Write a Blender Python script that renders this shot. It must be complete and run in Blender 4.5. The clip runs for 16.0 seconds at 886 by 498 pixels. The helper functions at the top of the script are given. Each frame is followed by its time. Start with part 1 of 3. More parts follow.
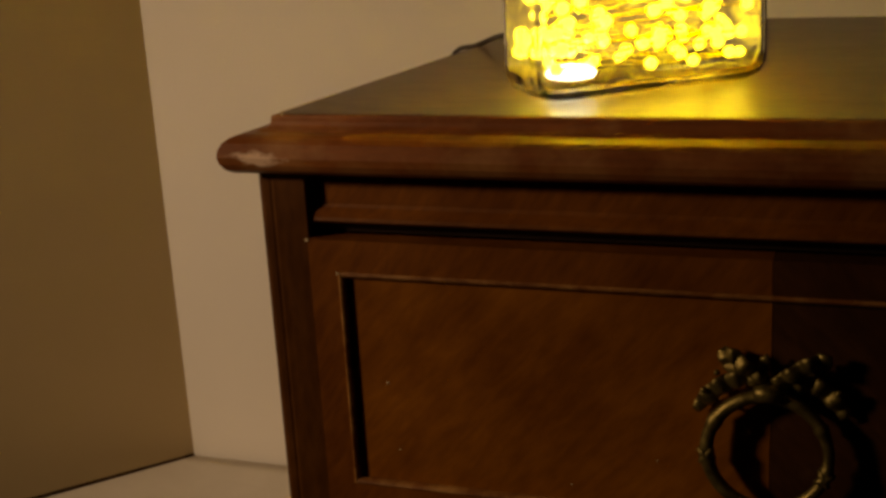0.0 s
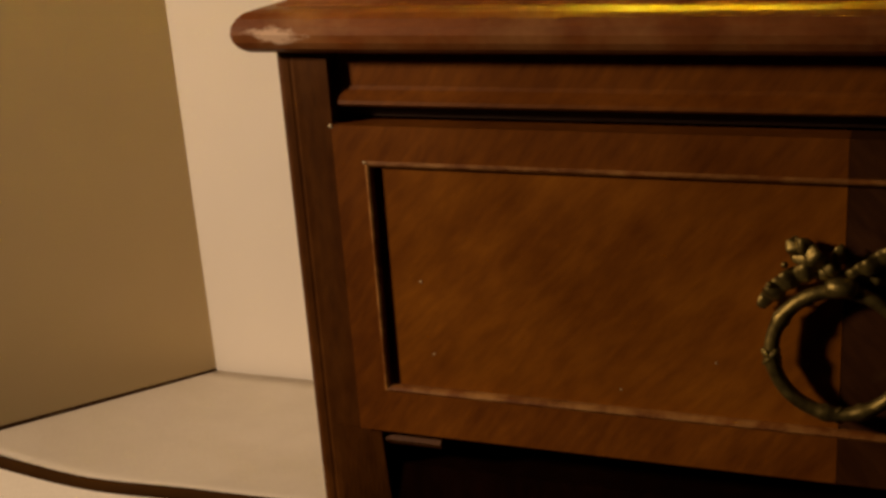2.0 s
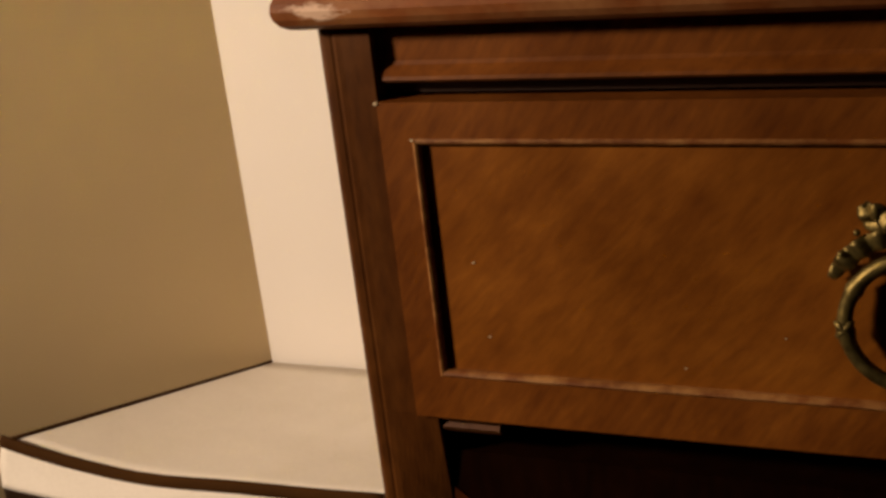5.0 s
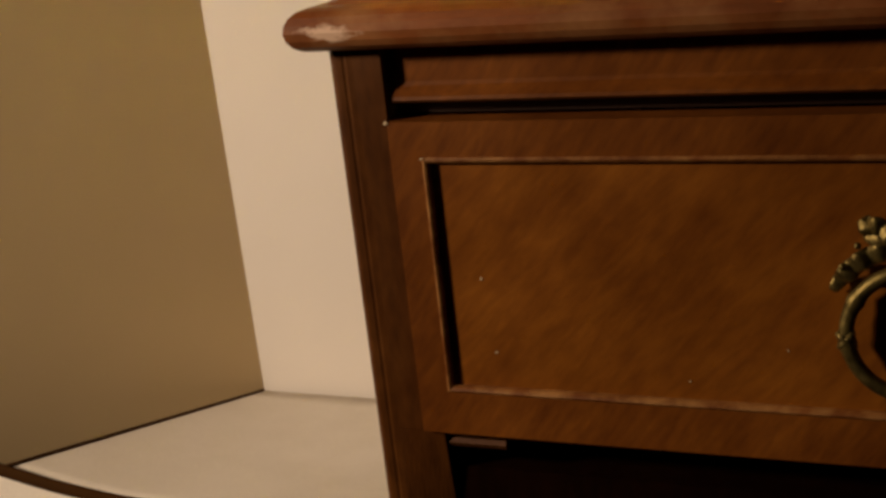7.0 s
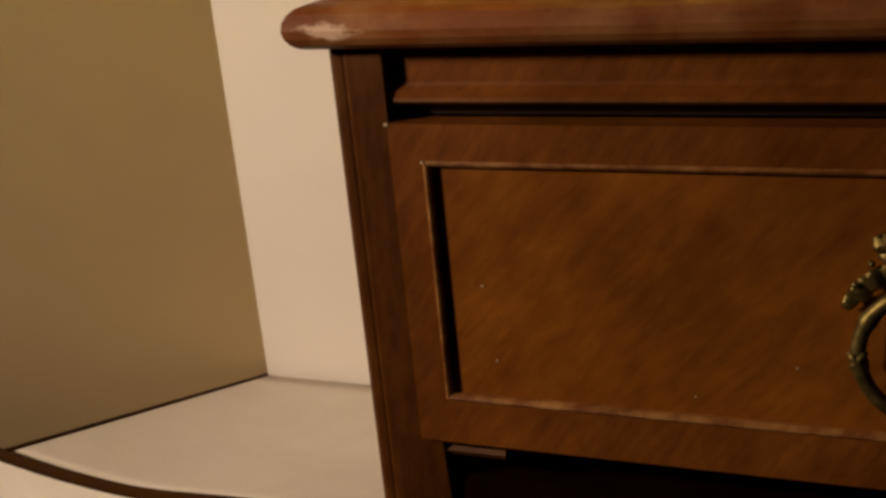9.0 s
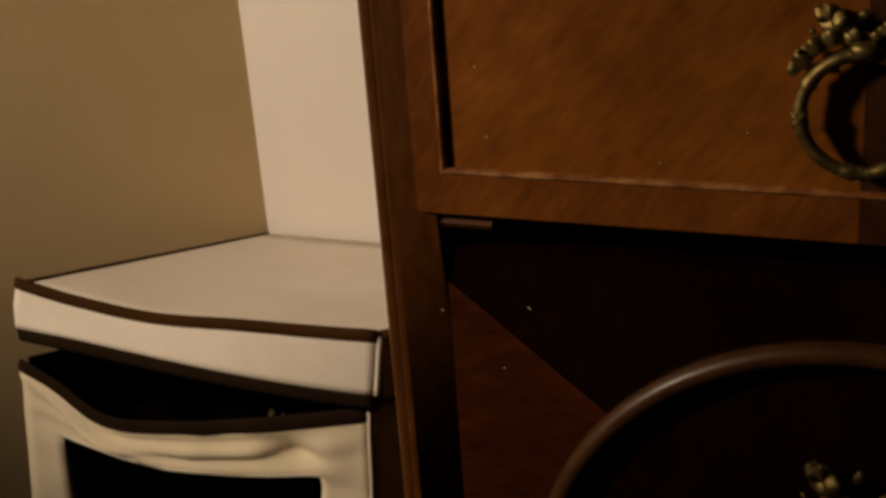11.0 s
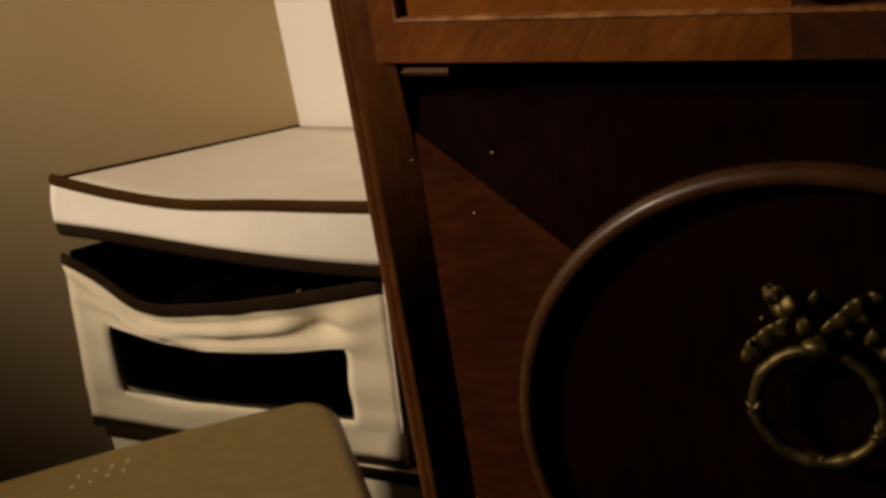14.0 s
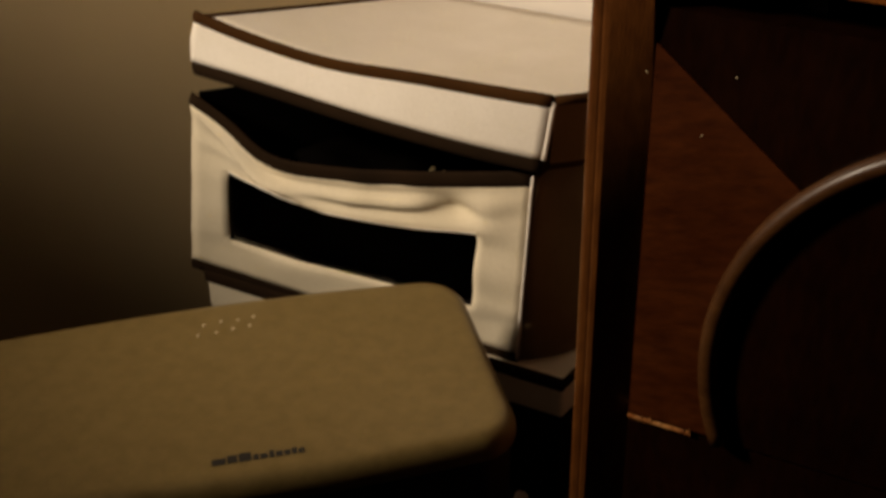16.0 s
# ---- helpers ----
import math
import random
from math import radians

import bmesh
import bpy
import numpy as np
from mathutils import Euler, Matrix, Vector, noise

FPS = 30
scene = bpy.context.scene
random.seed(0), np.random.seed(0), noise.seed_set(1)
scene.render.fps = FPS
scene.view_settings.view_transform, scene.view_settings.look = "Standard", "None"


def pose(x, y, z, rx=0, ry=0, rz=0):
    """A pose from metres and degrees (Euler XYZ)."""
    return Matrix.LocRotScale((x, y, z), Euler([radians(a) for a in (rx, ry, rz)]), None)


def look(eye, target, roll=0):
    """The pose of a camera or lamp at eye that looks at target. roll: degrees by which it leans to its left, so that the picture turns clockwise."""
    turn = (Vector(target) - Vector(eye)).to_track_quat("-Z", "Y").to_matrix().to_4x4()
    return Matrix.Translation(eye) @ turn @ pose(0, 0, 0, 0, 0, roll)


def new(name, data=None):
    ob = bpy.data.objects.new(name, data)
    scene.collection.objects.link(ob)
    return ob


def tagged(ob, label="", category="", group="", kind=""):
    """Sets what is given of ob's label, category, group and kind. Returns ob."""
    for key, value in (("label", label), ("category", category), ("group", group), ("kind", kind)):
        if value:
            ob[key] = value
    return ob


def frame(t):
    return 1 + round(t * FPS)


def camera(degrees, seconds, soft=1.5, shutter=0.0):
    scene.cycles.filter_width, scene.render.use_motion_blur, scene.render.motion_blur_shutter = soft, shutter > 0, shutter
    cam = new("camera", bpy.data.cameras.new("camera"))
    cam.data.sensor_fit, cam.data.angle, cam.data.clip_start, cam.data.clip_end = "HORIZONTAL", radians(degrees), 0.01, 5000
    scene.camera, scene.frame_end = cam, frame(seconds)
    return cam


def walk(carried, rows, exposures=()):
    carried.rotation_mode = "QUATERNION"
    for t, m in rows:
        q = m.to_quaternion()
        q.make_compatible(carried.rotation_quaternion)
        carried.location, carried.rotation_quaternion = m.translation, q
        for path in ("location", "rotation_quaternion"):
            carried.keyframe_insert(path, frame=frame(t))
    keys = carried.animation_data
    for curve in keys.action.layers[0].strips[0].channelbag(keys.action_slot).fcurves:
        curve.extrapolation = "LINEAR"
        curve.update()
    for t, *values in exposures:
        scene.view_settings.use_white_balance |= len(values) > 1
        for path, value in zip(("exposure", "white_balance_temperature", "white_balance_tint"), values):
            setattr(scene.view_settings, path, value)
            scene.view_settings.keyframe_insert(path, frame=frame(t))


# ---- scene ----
cam = camera(38.3, 16.0, soft=3.2, shutter=0.5)

PATH = [
    (0, (0.3, -0.545, 0.9), (-0.37, 1.253, 0.336), -3.3),
    (0.5, (0.293, -0.531, 0.89), (-0.384, 1.251, 0.285), -3.4),
    (1, (0.283, -0.525, 0.877), (-0.389, 1.252, 0.251), -2.9),
    (1.5, (0.279, -0.513, 0.872), (-0.404, 1.249, 0.215), -3.3),
    (2, (0.277, -0.504, 0.869), (-0.421, 1.245, 0.194), -4.1),
    (2.5, (0.269, -0.495, 0.859), (-0.429, 1.249, 0.173), -4.2),
    (3, (0.267, -0.483, 0.847), (-0.447, 1.249, 0.147), -3.6),
    (3.5, (0.259, -0.481, 0.842), (-0.453, 1.24, 0.114), -3.3),
    (4, (0.257, -0.491, 0.846), (-0.46, 1.224, 0.106), -2.9),
    (4.5, (0.271, -0.494, 0.86), (-0.5, 1.208, 0.147), -5.3),
    (5, (0.271, -0.487, 0.858), (-0.507, 1.224, 0.175), -6.7),
    (7.3, (0.262, -0.507, 0.854), (-0.475, 1.242, 0.224), -6.1),
    (7.5, (0.264, -0.499, 0.861), (-0.479, 1.234, 0.195), -5.2),
    (8, (0.263, -0.481, 0.852), (-0.485, 1.248, 0.182), -5.0),
    (10.3, (0.26, -0.512, 0.88), (-0.501, 1.202, 0.182), -7.7),
    (10.5, (0.267, -0.54, 0.875), (-0.481, 1.175, 0.168), -7.8),
    (11, (0.291, -0.579, 0.811), (-0.45, 1.123, 0.066), -4.4),
    (11.5, (0.308, -0.614, 0.814), (-0.378, 1.098, 0.04), -4.4),
    (12, (0.312, -0.616, 0.813), (-0.357, 1.102, 0.036), -4.4),
    (12.5, (0.305, -0.632, 0.817), (-0.344, 1.093, 0.039), -3.7),
    (13, (0.313, -0.633, 0.808), (-0.363, 1.083, 0.034), -4.0),
    (13.5, (0.348, -0.604, 0.801), (-0.433, 1.05, -0.008), -7.3),
    (14, (0.372, -0.584, 0.773), (-0.511, 1.004, -0.062), -9.4),
    (14.5, (0.377, -0.586, 0.774), (-0.548, 0.962, -0.089), -9.0),
    (15, (0.319, -0.573, 0.784), (-0.573, 0.979, -0.107), -3.9),
    (15.5, (0.254, -0.627, 0.804), (-0.561, 0.928, -0.154), -1.5),
    (16, (0.249, -0.617, 0.796), (-0.583, 0.884, -0.231), -1.0),
]
EXPOSURES = [(0, -1.40, 9000, 13), (1, -0.98, 8800, 14), (2, -0.42, 8200, 14), (3, -0.12, 7600, 14), (3.6, 0.16, 7000, 12), (5, 0.18, 6800, 12), (7.5, -0.36, 6900, 11), (8.2, -0.28, 6850, 11), (10.3, -0.28, 6900, 11), (11, -0.38, 6800, 9), (11.5, 0, 6500, 8), (12.5, 0.17, 6300, 6), (14, 0.04, 6450, 5), (16, 0.17, 6350, 5)]
walk(cam, [(t, look(eye, target, roll)) for t, eye, target, roll in PATH], EXPOSURES)

# ---- world and lights ----
world = bpy.data.worlds.new("world")
scene.world = world
world.use_nodes = True
wbg = world.node_tree.nodes["Background"]
wbg.inputs[0].default_value = (0.30, 0.20, 0.12, 1)
wbg.inputs[1].default_value = 0.004

key = bpy.data.lights.new("room_lamp", "SPOT")
key.energy = 130
key.color = (1.0, 0.785, 0.59)
key.spot_size = radians(49)
key.spot_blend = 1.0
key.shadow_soft_size = 0.09
key_ob = new("room_lamp", key)
key_ob.matrix_world = look((-1.21, -0.82, 1.26), (-0.18, 0.25, 0.61))


# ---- materials ----
def nodes_of(name):
    m = bpy.data.materials.new(name)
    m.use_nodes = True
    nt = m.node_tree
    return m, nt, nt.nodes["Principled BSDF"]


def ramp(nt, fac, stops):
    r = nt.nodes.new("ShaderNodeValToRGB")
    while len(r.color_ramp.elements) < len(stops):
        r.color_ramp.elements.new(0.5)
    for e, (p, c) in zip(r.color_ramp.elements, stops):
        e.position, e.color = p, (*c, 1)
    nt.links.new(fac, r.inputs[0])
    return r.outputs[0]


def noise_tex(nt, vec, scale, detail=4, rough=0.55):
    n = nt.nodes.new("ShaderNodeTexNoise")
    n.inputs["Scale"].default_value = scale
    n.inputs["Detail"].default_value = detail
    n.inputs["Roughness"].default_value = rough
    nt.links.new(vec, n.inputs["Vector"])
    return n.outputs["Fac"]


def mapped(nt, rot=(0, 0, 0), scale=(1, 1, 1)):
    tc = nt.nodes.new("ShaderNodeTexCoord")
    a = nt.nodes.new("ShaderNodeMapping")
    a.inputs["Rotation"].default_value = [radians(v) for v in rot]
    b = nt.nodes.new("ShaderNodeMapping")
    b.inputs["Scale"].default_value = scale
    nt.links.new(tc.outputs["Object"], a.inputs["Vector"])
    nt.links.new(a.outputs[0], b.inputs["Vector"])
    return b.outputs[0]


def mix_mul(nt, a, b, fac=1.0):
    m = nt.nodes.new("ShaderNodeMix")
    m.data_type, m.blend_type = "RGBA", "MULTIPLY"
    m.inputs[0].default_value = fac
    nt.links.new(a, m.inputs[6])
    nt.links.new(b, m.inputs[7])
    return m.outputs[2]


def bump(nt, bsdf, height, strength, dist):
    b = nt.nodes.new("ShaderNodeBump")
    b.inputs["Strength"].default_value = strength
    b.inputs["Distance"].default_value = dist
    nt.links.new(height, b.inputs["Height"])
    nt.links.new(b.outputs[0], bsdf.inputs["Normal"])


def wood(name, dark, light, angle=0, rough=0.33, coat=0.25, streak=150, contrast=(0.12, 0.90)):
    """Polished wood; the grain runs along x turned by angle about y (90: upright)."""
    m, nt, p = nodes_of(name)
    fine = mapped(nt, (0, angle, 0), (62, streak * 1.35, streak * 1.35))
    broad = mapped(nt, (0, angle, 0), (9, 48, 48))
    g = noise_tex(nt, fine, 1.0, 5, 0.62)
    h = noise_tex(nt, broad, 1.0, 3, 0.5)
    stain = noise_tex(nt, mapped(nt), 11, 3, 0.6)
    mid = [(a + b) / 2 for a, b in zip(dark, light)]
    c = ramp(nt, g, [(contrast[0], dark), (0.5, mid), (contrast[1], light)])
    c = mix_mul(nt, c, ramp(nt, h, [(0.3, (0.84, 0.81, 0.78)), (0.7, (1.0, 1.0, 1.0))]))
    mottle = noise_tex(nt, mapped(nt, (0, angle, 0), (32, 70, 70)), 1.0, 4, 0.65)
    c = mix_mul(nt, c, ramp(nt, mottle, [(0.32, (0.77, 0.71, 0.66)), (0.66, (1.0, 1.0, 1.0))]))
    c = mix_mul(nt, c, ramp(nt, stain, [(0.3, (0.60, 0.55, 0.52)), (0.68, (1.0, 1.0, 1.0))]))
    nt.links.new(c, p.inputs["Base Color"])
    p.inputs["Coat Weight"].default_value = coat
    p.inputs["Specular IOR Level"].default_value = 0.3
    p.inputs["Coat Roughness"].default_value = 0.22
    rr = nt.nodes.new("ShaderNodeMapRange")
    rr.inputs[3].default_value, rr.inputs[4].default_value = rough - 0.06, rough + 0.16
    nt.links.new(stain, rr.inputs[0])
    nt.links.new(rr.outputs[0], p.inputs["Roughness"])
    bump(nt, p, g, 0.25, 0.0004)
    return m


W_DARK, W_LIGHT = (0.15, 0.042, 0.005), (0.38, 0.125, 0.014)
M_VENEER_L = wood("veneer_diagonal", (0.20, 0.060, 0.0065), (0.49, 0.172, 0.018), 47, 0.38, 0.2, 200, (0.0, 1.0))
# Mirrored halves: the grain's sheen and the shade on the right are coloured in.
M_VENEER_R_SHADED = wood("veneer_mirrored", (0.035, 0.011, 0.004), (0.12, 0.045, 0.014), -47, 0.4, 0.15, 210)
M_RAIL_R_SHADED = wood("rail_veneer_mirrored", (0.045, 0.014, 0.004), (0.13, 0.045, 0.010), -55, 0.4, 0.15, 210)
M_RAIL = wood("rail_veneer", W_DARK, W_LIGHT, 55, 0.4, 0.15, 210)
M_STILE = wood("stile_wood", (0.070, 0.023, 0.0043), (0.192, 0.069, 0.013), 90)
M_MOULD = wood("moulding_wood", (0.13, 0.034, 0.010), (0.38, 0.130, 0.040), 0, 0.38, 0.3)


def worn(name, base, pale, scale, lo, hi):
    """Wood with pale patches, for polish rubbed through and for lit edges."""
    m = wood(name, base, [min(1, c * 1.9) for c in base], 0, 0.42, 0.15)
    nt = m.node_tree
    p = nt.nodes["Principled BSDF"]
    old = p.inputs["Base Color"].links[0].from_socket
    mask = ramp(nt, noise_tex(nt, mapped(nt), scale, 4, 0.65), [(lo, (0, 0, 0)), (hi, (1, 1, 1))])
    x = nt.nodes.new("ShaderNodeMix")
    x.data_type = "RGBA"
    nt.links.new(mask, x.inputs[0])
    nt.links.new(old, x.inputs[6])
    x.inputs[7].default_value = (*pale, 1)
    nt.links.new(x.outputs[2], p.inputs["Base Color"])
    return m


# Pale patches stand for lamplight along the nosing as well as for wear.
M_NOSING = worn("worn_lit_nosing_wood", (0.25, 0.080, 0.022), (0.44, 0.20, 0.075), 26, 0.45, 0.75)


def rubbed_spot(m, at, size, pale):
    """Adds one rubbed pale patch round a point."""
    nt = m.node_tree
    p = nt.nodes["Principled BSDF"]
    old = p.inputs["Base Color"].links[0].from_socket
    tc = nt.nodes.new("ShaderNodeTexCoord")
    mp = nt.nodes.new("ShaderNodeMapping")
    mp.vector_type = "TEXTURE"
    mp.inputs["Location"].default_value = at
    mp.inputs["Scale"].default_value = size
    nt.links.new(tc.outputs["Object"], mp.inputs["Vector"])
    ln = nt.nodes.new("ShaderNodeVectorMath")
    ln.operation = "LENGTH"
    nt.links.new(mp.outputs[0], ln.inputs[0])
    nz = noise_tex(nt, mapped(nt, (0, 0, 0), (160, 420, 420)), 1.0, 4, 0.6)
    ad = nt.nodes.new("ShaderNodeMath")
    ad.operation = "ADD"
    nt.links.new(ln.outputs["Value"], ad.inputs[0])
    nt.links.new(nz, ad.inputs[1])
    mask = ramp(nt, ad.outputs[0], [(0.75, (1, 1, 1)), (1.0, (0, 0, 0))])
    x = nt.nodes.new("ShaderNodeMix")
    x.data_type = "RGBA"
    nt.links.new(mask, x.inputs[0])
    nt.links.new(old, x.inputs[6])
    x.inputs[7].default_value = (*pale, 1)
    nt.links.new(x.outputs[2], p.inputs["Base Color"])


rubbed_spot(M_NOSING, (0.010, -0.0135, 0.7735), (0.028, 0.010, 0.0090), (0.85, 0.58, 0.41))
# Paler than the rails: the lit edge of the bead coloured in, with wear.
M_WORN_LIT_BEAD = worn("worn_lit_bead_wood", (0.18, 0.060, 0.012), (0.42, 0.20, 0.062), 60, 0.42, 0.68)
M_TOP = wood("top_wood", (0.09, 0.035, 0.015), (0.20, 0.125, 0.075), 0, 0.42, 0.2)
# Dark veneer taken near black, with the unlit lower right put into its colour.
M_FIELD = wood("shaded_field_veneer", (0.0055, 0.0016, 0.0005), (0.018, 0.0045, 0.0010), 90, 0.32, 0.0)
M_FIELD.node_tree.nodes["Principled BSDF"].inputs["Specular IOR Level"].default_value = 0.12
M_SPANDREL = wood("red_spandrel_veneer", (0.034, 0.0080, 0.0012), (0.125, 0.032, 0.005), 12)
M_BEAD = wood("dark_bead_wood", (0.045, 0.018, 0.005), (0.12, 0.050, 0.013), 0, 0.36, 0.12)
M_INNER = wood("carcass_wood", (0.03, 0.011, 0.005), (0.07, 0.03, 0.013), 0, 0.6, 0.0)


def plaster(name, col, col2):
    m, nt, p = nodes_of(name)
    v = mapped(nt)
    big = noise_tex(nt, v, 3.0, 3)
    small = noise_tex(nt, v, 260, 3, 0.6)
    nt.links.new(ramp(nt, big, [(0.3, col2), (0.7, col)]), p.inputs["Base Color"])
    p.inputs["Roughness"].default_value = 0.75
    bump(nt, p, small, 0.12, 0.0006)
    return m


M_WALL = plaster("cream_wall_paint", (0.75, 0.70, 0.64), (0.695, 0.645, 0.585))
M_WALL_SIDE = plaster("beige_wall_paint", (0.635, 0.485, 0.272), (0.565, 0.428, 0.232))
# Made-up dark paint for the unseen walls, so that less light bounces back.
M_WALL_FAR = plaster("bounce_cut_wall_paint", (0.30, 0.24, 0.18), (0.26, 0.21, 0.155))
M_CEIL = plaster("ceiling_paint", (0.75, 0.72, 0.66), (0.7, 0.67, 0.6))


def cloth(name, col, col2, weave=900, rough=0.9, strength=0.25):
    m, nt, p = nodes_of(name)
    v = mapped(nt)
    big = noise_tex(nt, v, 14, 3)
    w = noise_tex(nt, v, weave, 2, 0.6)
    c = ramp(nt, big, [(0.3, col2), (0.7, col)])
    c = mix_mul(nt, c, ramp(nt, w, [(0.3, (0.88, 0.87, 0.86)), (0.6, (1, 1, 1))]))
    nt.links.new(c, p.inputs["Base Color"])
    p.inputs["Roughness"].default_value = rough
    p.inputs["Specular IOR Level"].default_value = 0.1
    bump(nt, p, w, strength, 0.0006)
    return m


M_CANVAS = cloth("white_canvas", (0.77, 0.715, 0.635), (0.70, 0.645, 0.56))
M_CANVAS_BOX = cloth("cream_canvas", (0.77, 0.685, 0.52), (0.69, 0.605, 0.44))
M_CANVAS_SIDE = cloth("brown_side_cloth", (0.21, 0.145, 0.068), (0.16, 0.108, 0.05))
M_TRIM = cloth("brown_bias_tape", (0.052, 0.021, 0.0035), (0.034, 0.013, 0.0022), 700)
# The bias tape again in a shaded colour, for rim, hem and lower edges.
M_TRIM_SHADED = cloth("shaded_bias_tape", (0.020, 0.010, 0.0035), (0.012, 0.006, 0.002), 700)
# Near-black cloth: the shade inside and under the boxes put into its colour.
M_SHADE_CLOTH = cloth("shade_black_cloth", (0.006, 0.004, 0.003), (0.004, 0.003, 0.002))
# Black without sheen, for the added sheet that holds the box opening in shade.
M_FILLER_BLACK = cloth("filler_black", (0.0022, 0.0018, 0.0015), (0.0014, 0.0011, 0.0009))
M_FILLER_BLACK.node_tree.nodes["Principled BSDF"].inputs["Specular IOR Level"].default_value = 0.0
M_CARPET = cloth("dark_carpet", (0.045, 0.03, 0.02), (0.025, 0.018, 0.012), 350, 0.98, 0.6)


def metal(name, col, col2, rough, scale=60, metallic=1.0, bumpy=0.05):
    m, nt, p = nodes_of(name)
    v = mapped(nt)
    n = noise_tex(nt, v, scale, 4, 0.6)
    f = noise_tex(nt, v, scale * 18, 2, 0.6)
    nt.links.new(ramp(nt, n, [(0.3, col2), (0.65, col)]), p.inputs["Base Color"])
    p.inputs["Metallic"].default_value = metallic
    rr = nt.nodes.new("ShaderNodeMapRange")
    rr.inputs[3].default_value, rr.inputs[4].default_value = rough - 0.07, rough + 0.14
    nt.links.new(n, rr.inputs[0])
    nt.links.new(rr.outputs[0], p.inputs["Roughness"])
    bump(nt, p, f, bumpy, 0.0004)
    return m


M_BRASS = metal("aged_brass", (0.30, 0.225, 0.072), (0.10, 0.070, 0.022), 0.42, 180, 0.85)
# Shaded copy of the brass, for the dim light on the lower handle.
M_BRASS_SHADED = metal("shaded_brass", (0.16, 0.115, 0.036), (0.040, 0.027, 0.009), 0.44, 180, 0.8)
M_CASE = metal("grey_case_paint", (0.240, 0.168, 0.058), (0.190, 0.131, 0.043), 0.40, 70, 0.15, 0.3)
M_CASE_RIM = metal("case_rim_metal", (0.30, 0.24, 0.13), (0.20, 0.16, 0.08), 0.45, 60, 0.6)
M_BLACK = metal("black_plastic", (0.012, 0.011, 0.010), (0.008, 0.007, 0.007), 0.5, 60, 0.0)
M_INK = metal("dark_print", (0.02, 0.017, 0.014), (0.013, 0.011, 0.01), 0.6, 60, 0.0)
M_FLECK = metal("pale_flecks", (0.60, 0.48, 0.30), (0.5, 0.40, 0.25), 0.4, 60, 0.0)
M_CABLE = metal("dark_cable", (0.03, 0.02, 0.012), (0.02, 0.014, 0.009), 0.5, 60, 0.0)

M_GLASS, _nt, _p = nodes_of("clear_glass")
_p.inputs["Transmission Weight"].default_value = 1.0
_p.inputs["Roughness"].default_value = 0.02
_p.inputs["IOR"].default_value = 1.48
_p.inputs["Base Color"].default_value = (0.98, 0.97, 0.86, 1)
bump(_nt, _p, noise_tex(_nt, mapped(_nt), 38, 2), 0.35, 0.004)

M_FILM, _nt, _p = nodes_of("clear_plastic_window")
_p.inputs["Transmission Weight"].default_value = 1.0
_p.inputs["Roughness"].default_value = 0.12
_p.inputs["IOR"].default_value = 1.16
_p.inputs["Base Color"].default_value = (0.25, 0.22, 0.18, 1)
bump(_nt, _p, noise_tex(_nt, mapped(_nt), 30, 2), 0.1, 0.003)

M_BULB, _nt, _p = nodes_of("fairy_light_glow")
_p.inputs["Base Color"].default_value = (1, 0.8, 0.3, 1)
_p.inputs["Emission Color"].default_value = (1.0, 0.86, 0.07, 1)
_p.inputs["Emission Strength"].default_value = 85

M_LED, _nt, _p = nodes_of("white_led_glow")
_p.inputs["Emission Color"].default_value = (0.85, 0.95, 1.0, 1)
_p.inputs["Emission Strength"].default_value = 160


# ---- mesh helpers ----
def part(name, bm, material, parent=None, label="", smooth=False, bevel=0.0):
    """Links a bmesh as one mesh object under a thing or a part."""
    bmesh.ops.recalc_face_normals(bm, faces=bm.faces)
    me = bpy.data.meshes.new(name)
    bm.to_mesh(me)
    bm.free()
    me.materials.append(material)
    if smooth:
        me.polygons.foreach_set("use_smooth", [True] * len(me.polygons))
    ob = new(name, me)
    if parent is not None:
        ob.parent = parent
        if parent.type == "EMPTY":
            ob.matrix_parent_inverse = Matrix.Translation(parent.location).inverted()
    if bevel:
        b = ob.modifiers.new("edges", "BEVEL")
        b.width, b.segments, b.limit_method = bevel, 3, "ANGLE"
        b.angle_limit = radians(40)
    if label:
        tagged(ob, label)
    return ob


def thing(name, base, label, category, group=""):
    e = new(name)
    e.location = base
    e.empty_display_size = 0.05
    return tagged(e, label, category, group)


def block(x0, x1, y0, y1, z0, z1, bm=None):
    bm = bm or bmesh.new()
    v = [bm.verts.new(c) for c in ((x0, y0, z0), (x1, y0, z0), (x1, y1, z0), (x0, y1, z0), (x0, y0, z1), (x1, y0, z1), (x1, y1, z1), (x0, y1, z1))]
    for f in ((0, 1, 2, 3), (4, 5, 6, 7), (0, 1, 5, 4), (1, 2, 6, 5), (2, 3, 7, 6), (3, 0, 4, 7)):
        bm.faces.new([v[i] for i in f])
    return bm


def prism(poly, axis, a, b, bm=None):
    """A polygon of 2D points pulled from a to b along an axis."""
    bm = bm or bmesh.new()
    put = {"y": lambda p, t: (p[0], t, p[1]), "z": lambda p, t: (p[0], p[1], t)}[axis]
    lo = [bm.verts.new(put(p, a)) for p in poly]
    hi = [bm.verts.new(put(p, b)) for p in poly]
    bm.faces.new(lo)
    bm.faces.new(hi)
    n = len(poly)
    for i in range(n):
        bm.faces.new((lo[i], lo[(i + 1) % n], hi[(i + 1) % n], hi[i]))
    return bm


